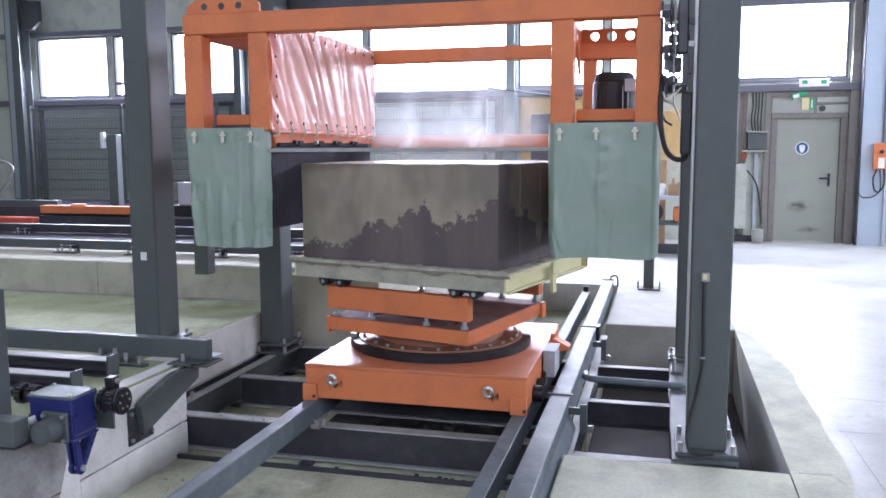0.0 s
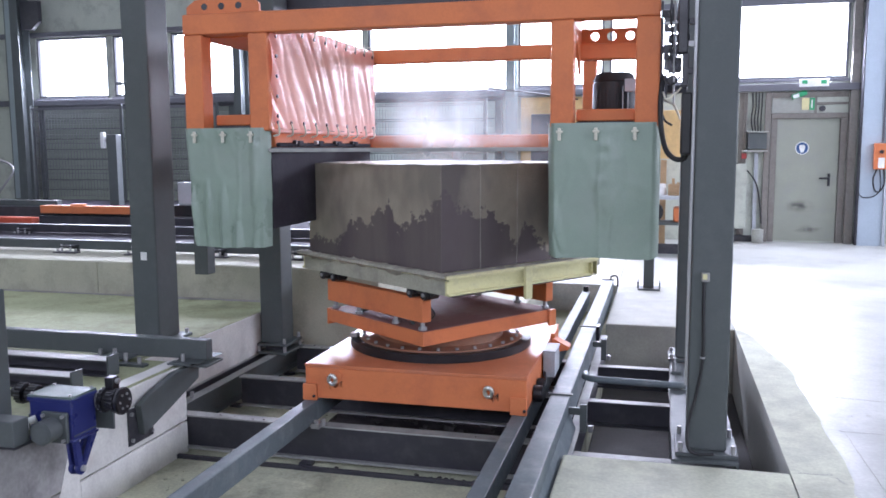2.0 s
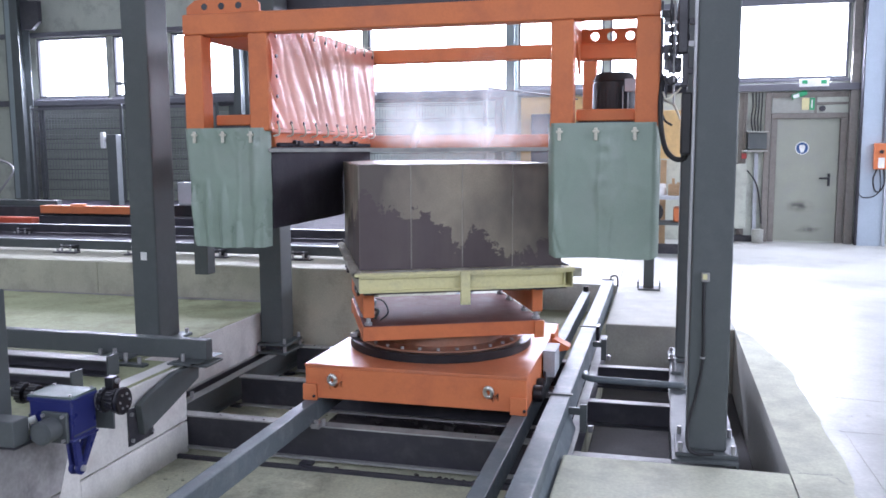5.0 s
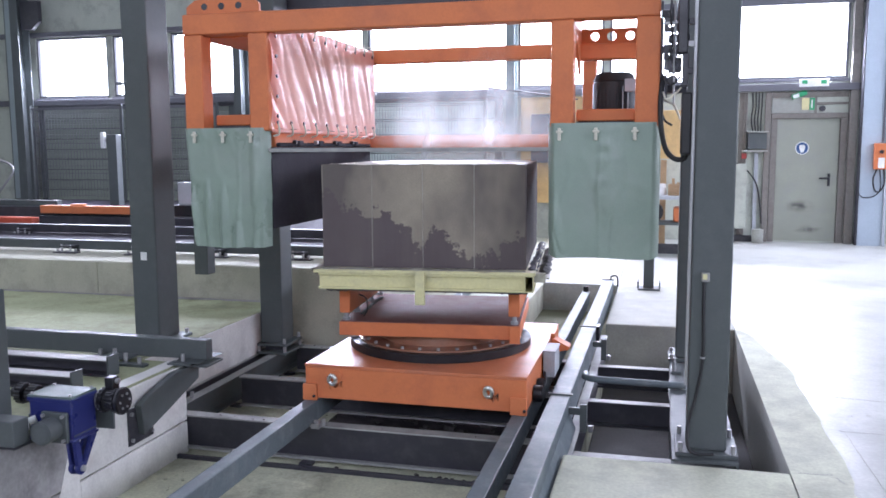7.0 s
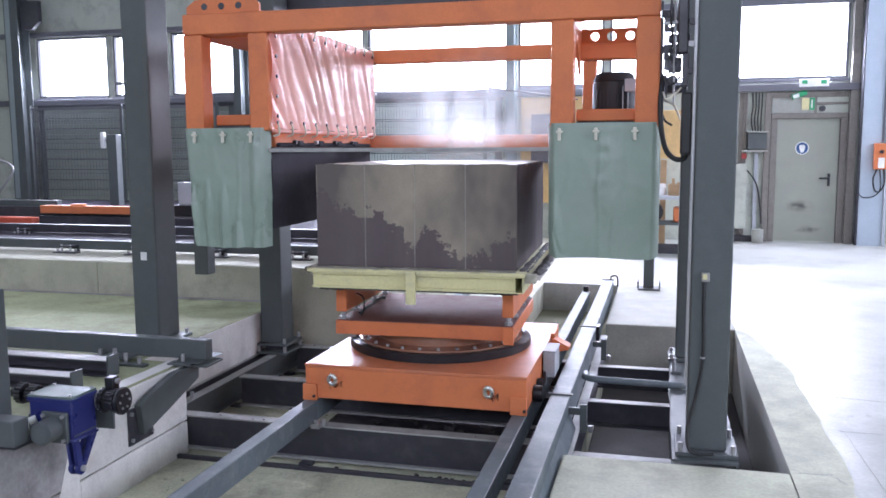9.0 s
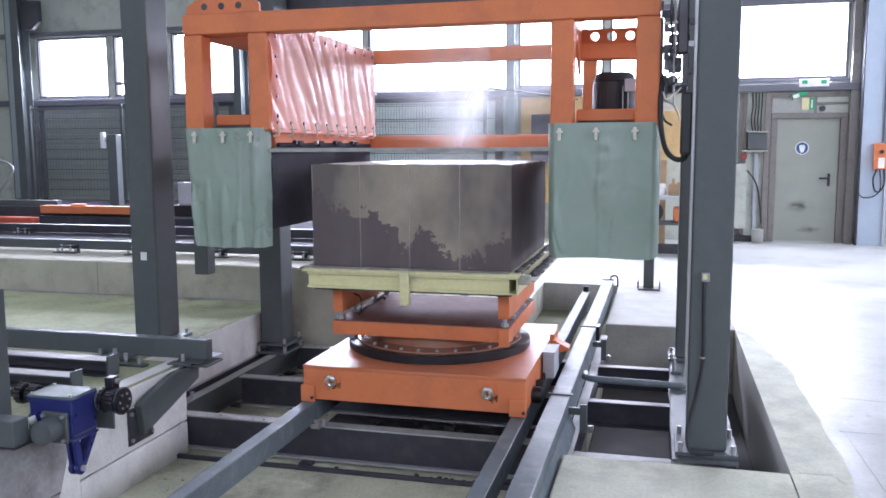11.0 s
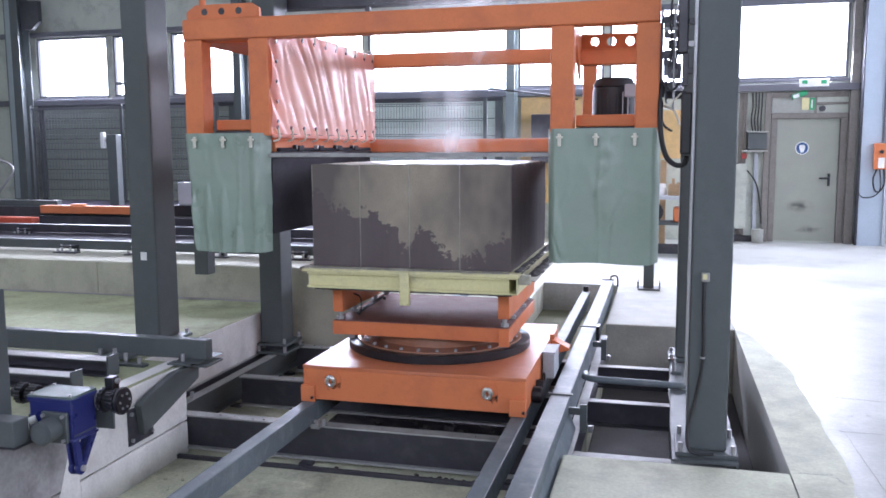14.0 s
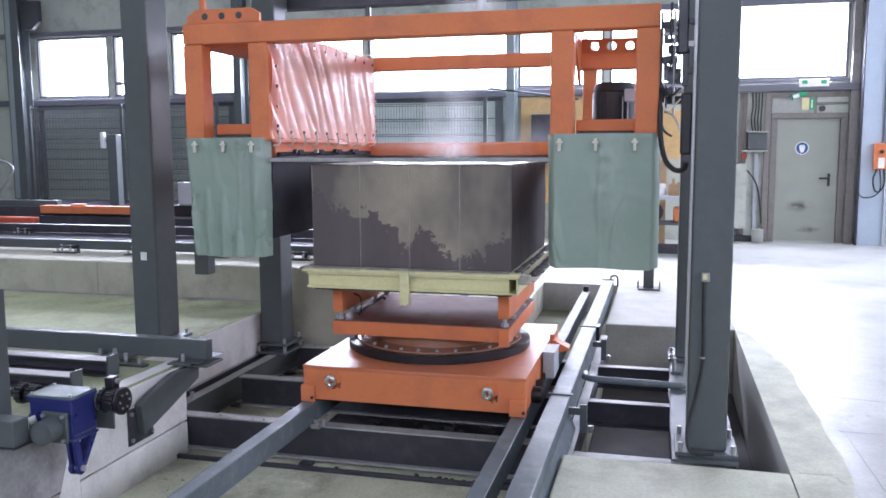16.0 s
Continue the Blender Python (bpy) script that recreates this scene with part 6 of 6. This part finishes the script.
part("guard", box(1.475, 1.525, -0.99, -0.87, 2.02, 3.4, 0.006), BLACK, chain)
part("bracket", box(1.525, 1.568, -0.97, -0.93, 2.05, 2.08, 0.003), STEEL, chain)
part("bracket", box(1.525, 1.568, -0.97, -0.93, 2.16, 2.19, 0.003), GREYDARK, chain)
part("bracket", box(1.525, 1.568, -0.97, -0.93, 1.92, 1.95, 0.003), GREYDARK, chain)
part("plate", box(1.50, 1.53, -0.97, -0.93, 1.86, 2.02, 0.003), GREYDARK, chain)

# ---------------------------------------------------------------- oil with painted shade, joints and cracks of the floors
# dark sheet: oil, with the shade under the trolley painted in
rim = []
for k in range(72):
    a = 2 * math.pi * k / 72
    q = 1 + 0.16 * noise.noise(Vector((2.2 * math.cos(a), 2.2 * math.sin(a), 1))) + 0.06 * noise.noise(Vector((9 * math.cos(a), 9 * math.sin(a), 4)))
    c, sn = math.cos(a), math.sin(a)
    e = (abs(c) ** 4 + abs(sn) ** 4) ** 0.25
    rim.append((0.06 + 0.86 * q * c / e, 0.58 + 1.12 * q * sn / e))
solo("oil_stain", prism(rim, "z", PIT + 0.0005, PIT + 0.003), OILSHADE, (0, 0.8, PIT), "black oily sheet on the pit floor that also paints the trolley's shade", "stain", kind="structure", smooth=False)


def crack(points, wide, seed):
    """A thin ragged line in the hall floor."""
    left, right = [], []
    for a, b in zip(points, points[1:]):
        a, b = Vector((*a, 0)), Vector((*b, 0))
        side = Vector((a.y - b.y, b.x - a.x, 0)).normalized()
        steps = max(2, int((b - a).length / 0.03))
        for k in range(steps):
            p = a.lerp(b, k / steps)
            p += side * 0.008 * noise.noise(Vector((p.x * 9, p.y * 9, seed)))
            w = wide * (0.55 + 0.6 * abs(noise.noise(Vector((p.x * 15, p.y * 15, seed + 4)))))
            left.append((p.x + side.x * w, p.y + side.y * w))
            right.append((p.x - side.x * w, p.y - side.y * w))
    return prism(left + right[::-1], "z", 0.0035, 0.0042)


for points, wide, seed, word in (([(2.43, 0.183), (2.6, 0.16), (2.95, 0.12)], 0.004, 1, "crack"), ([(2.39, -0.50), (2.65, -0.52), (3.1, -0.56)], 0.003, 2, "joint"),
                                 ([(2.42, -0.53), (2.435, -1.35), (2.44, -2.2)], 0.003, 3, "joint"), ([(2.43, 2.635), (2.56, 2.58), (2.70, 2.53)], 0.011, 4, "crack"),
                                 ([(2.08, -1.19), (2.18, -1.20), (2.27, -1.185)], 0.006, 5, "crack"), ([(2.25, -1.22), (2.29, -1.33)], 0.006, 6, "crack"),
                                 ([(2.60, -0.17), (2.65, -0.19)], 0.012, 7, "crack"), ([(2.50, -0.20), (2.54, -0.21)], 0.010, 8, "crack")):
    solo("floor_" + word, crack(points, wide, seed), KERB, (0, 0, 0), "thin grey %s in the pale hall floor" % word, word, kind="structure", smooth=False)

# ---------------------------------------------------------------- debris and steam
rnd = random.Random(7)


def crumbs(bm, x, y, z, r):
    """One flat crumb of dried slurry."""
    one = bmesh.new()
    bmesh.ops.create_icosphere(one, subdivisions=1, radius=r)
    for v in one.verts:
        v.co *= rnd.uniform(0.6, 1.3)
        v.co.z *= 0.55
    bmesh.ops.translate(one, verts=one.verts[:], vec=(x, y, z + r * 0.3))
    join(bm, one)


dark, pale = bmesh.new(), bmesh.new()
for k in range(200):
    crumbs(dark, rnd.uniform(-1.2, 0.75), max(-0.74, rnd.gauss(-0.45, 0.3)), PIT, rnd.uniform(0.006, 0.02) * (1.8 if rnd.random() < 0.12 else 1))
for k in range(34):
    crumbs(dark, rnd.choice((-0.35, 0.2, 0.45)) + rnd.gauss(0, 0.06), -0.94 + rnd.gauss(0, 0.02), PIT, rnd.uniform(0.006, 0.02))
for k in range(60):
    crumbs(pale, rnd.uniform(-1.35, 0.6), rnd.uniform(-2.6, -1.0), PIT, rnd.uniform(0.004, 0.014))
solo("slurry_crumbs", dark, BAYFLOOR, (-0.2, -0.5, PIT), "dark crumbs of slurry fallen on the pit floor", "debris", kind="stuff", smooth=False)
solo("slurry_crumbs", pale, PITFLOOR, (-0.2, -1.8, PIT), "pale dry crumbs on the pit floor before the frame", "debris", kind="stuff", smooth=False)

dust = bmesh.new()
for k in range(60):
    crumbs(dust, rnd.uniform(-1.5, 0.9), rnd.choice((-0.865, 0.02, 0.99)) + rnd.uniform(0.008, 0.077), FRAME - 0.002, rnd.uniform(0.003, 0.008))
solo("frame_grit", dust, BAYFLOOR, (0, 0, FRAME), "dark grit lying on the steel cross members", "debris", kind="stuff", smooth=False)

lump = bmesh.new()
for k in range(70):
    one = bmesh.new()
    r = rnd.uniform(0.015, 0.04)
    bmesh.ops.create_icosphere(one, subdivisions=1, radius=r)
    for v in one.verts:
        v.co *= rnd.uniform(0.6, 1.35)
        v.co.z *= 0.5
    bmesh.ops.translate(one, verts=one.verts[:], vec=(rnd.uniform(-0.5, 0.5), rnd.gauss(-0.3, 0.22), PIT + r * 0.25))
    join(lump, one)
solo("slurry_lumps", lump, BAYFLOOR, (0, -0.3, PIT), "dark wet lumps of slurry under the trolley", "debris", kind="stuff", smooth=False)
wisps = []


def wisp(w, h, seed, yaw):
    """One curved veil of steam."""
    bm = bmesh.new()
    n, m = 14, 14
    g = []
    for i in range(n + 1):
        u = i / n - 0.5
        g.append([bm.verts.new((u * w + 0.05 * noise.noise(Vector((u * 2, j / m * 2, seed))), 0.10 * noise.noise(Vector((u * 3, j / m * 2.5, seed + 7))) + 0.05 * math.sin(u * 5 + seed), (j / m - 0.5) * h)) for j in range(m + 1)])
    for a, b in zip(g, g[1:]):
        for j in range(m):
            bm.faces.new((a[j], b[j], b[j + 1], a[j + 1]))
    me = bpy.data.meshes.new("steam_wisp")
    bm.to_mesh(me)
    bm.free()
    me.materials.append(PLUME if w < 0.6 else VEIL)
    me.polygons.foreach_set("use_smooth", [True] * len(me.polygons))
    ob = new("steam_wisp", me)
    ob.visible_shadow = False
    tagged(ob, "thin white steam rising from the warm block", "steam", "steam over the block", "stuff")
    wisps.append((ob, yaw, seed))


# two narrow plumes, then wide veils
for w, h, seed, yaw in ((0.42, 1.0, 1, 5), (0.5, 0.9, 2, -6), (1.75, 0.8, 3, 4), (1.5, 0.95, 4, -8), (1.6, 0.42, 5, 10)):
    wisp(w, h, seed, yaw)


def motions():
    """The turning of the block, the short shift of the trolley and the sinking of the gantry."""
    turn = [(0, 75.0), (1, 64.9), (2, 54.7), (3, 44.55), (4, 34.4), (5, 24.5), (6, 15.2), (6.5, 10.5), (7, 5.8), (7.25, 4.2), (7.5, 3.4), (8, 2.7), (8.5, 2.3), (9, 1.9), (9.8, 0.6), (10.4, 0.0), (16, 0.0)]
    shift = [(0, 0.0), (9.2, 0.0), (9.8, -0.006), (10.4, -0.026), (10.8, -0.03), (16, -0.03)]
    times = sorted({t for t, _ in turn} | {t for t, _ in shift})

    def value(rows, t):
        return float(np.interp(t, [r[0] for r in rows], [r[1] for r in rows]))
    walk(trolley, [(t, pose(0, v, 0.05)) for t, v in shift])
    walk(turntable, [(t, pose(0, 0, 0.355, 0, 0, a)) for t, a in turn])
    # the plumes wander over the block, the veils lift off it and clear after nine seconds
    drift = [
        [(0, 0.16, 1.80), (1, 0.20, 1.76), (2, 0.04, 1.72), (3, 0.06, 1.68), (4, 0.16, 1.78), (6.5, 0.24, 1.82), (8, 0.26, 1.84), (9, 0.20, 1.84), (11.5, 0.02, 1.80), (12.5, -0.05, 1.76), (13.5, -0.09, 1.80), (14.5, 0.02, 1.72), (16, -0.02, 1.68)],
        [(0, -0.42, 1.70), (2, -0.25, 1.74), (4, -0.36, 1.80), (7, -0.26, 1.72), (9, -0.05, 1.84), (11.3, 0.10, 2.05), (13, 0.12, 2.25), (16, 0.14, 2.7)],
        [(0, -0.20, 1.66), (2, -0.05, 1.70), (4, -0.15, 1.66), (7, -0.05, 1.70), (9, 0.0, 1.80), (11.3, 0.05, 2.10), (13, 0.08, 2.5), (16, 0.1, 3.1)],
        [(0, 0.05, 1.75), (2, -0.10, 1.72), (4, 0.0, 1.74), (7, 0.18, 1.76), (9, 0.12, 1.80), (11.3, 0.10, 2.25), (13, 0.1, 2.7), (16, 0.1, 3.3)],
        [(0, -0.1, 1.60), (4, 0.05, 1.60), (9, 0.1, 1.62), (11.3, 0.0, 1.56), (16, -0.05, 1.55)],
    ]
    for (ob, yaw, seed), rows in zip(wisps, drift):
        walk(ob, [(t, pose(px, 0.30 + 0.11 * seed, pz, 0, 3 * math.sin(0.7 * t + seed), yaw + 8 * math.sin(0.5 * t + seed))) for t, px, pz in rows])
    walk(pallet, [(t, pose(0, value(shift, t), 0.691, 0, 0, value(turn, t))) for t in times])
    walk(block, [(t, pose(0, value(shift, t), 0.863, 0, 0, value(turn, t))) for t in times])
    walk(gantry, [(t, pose(0, 0, 1.56 - z)) for t, z in ((0, 0), (11.4, 0), (11.7, 0.001), (12, 0.0045), (13, 0.017), (14, 0.0295), (15, 0.0425), (16, 0.056))])


motions()
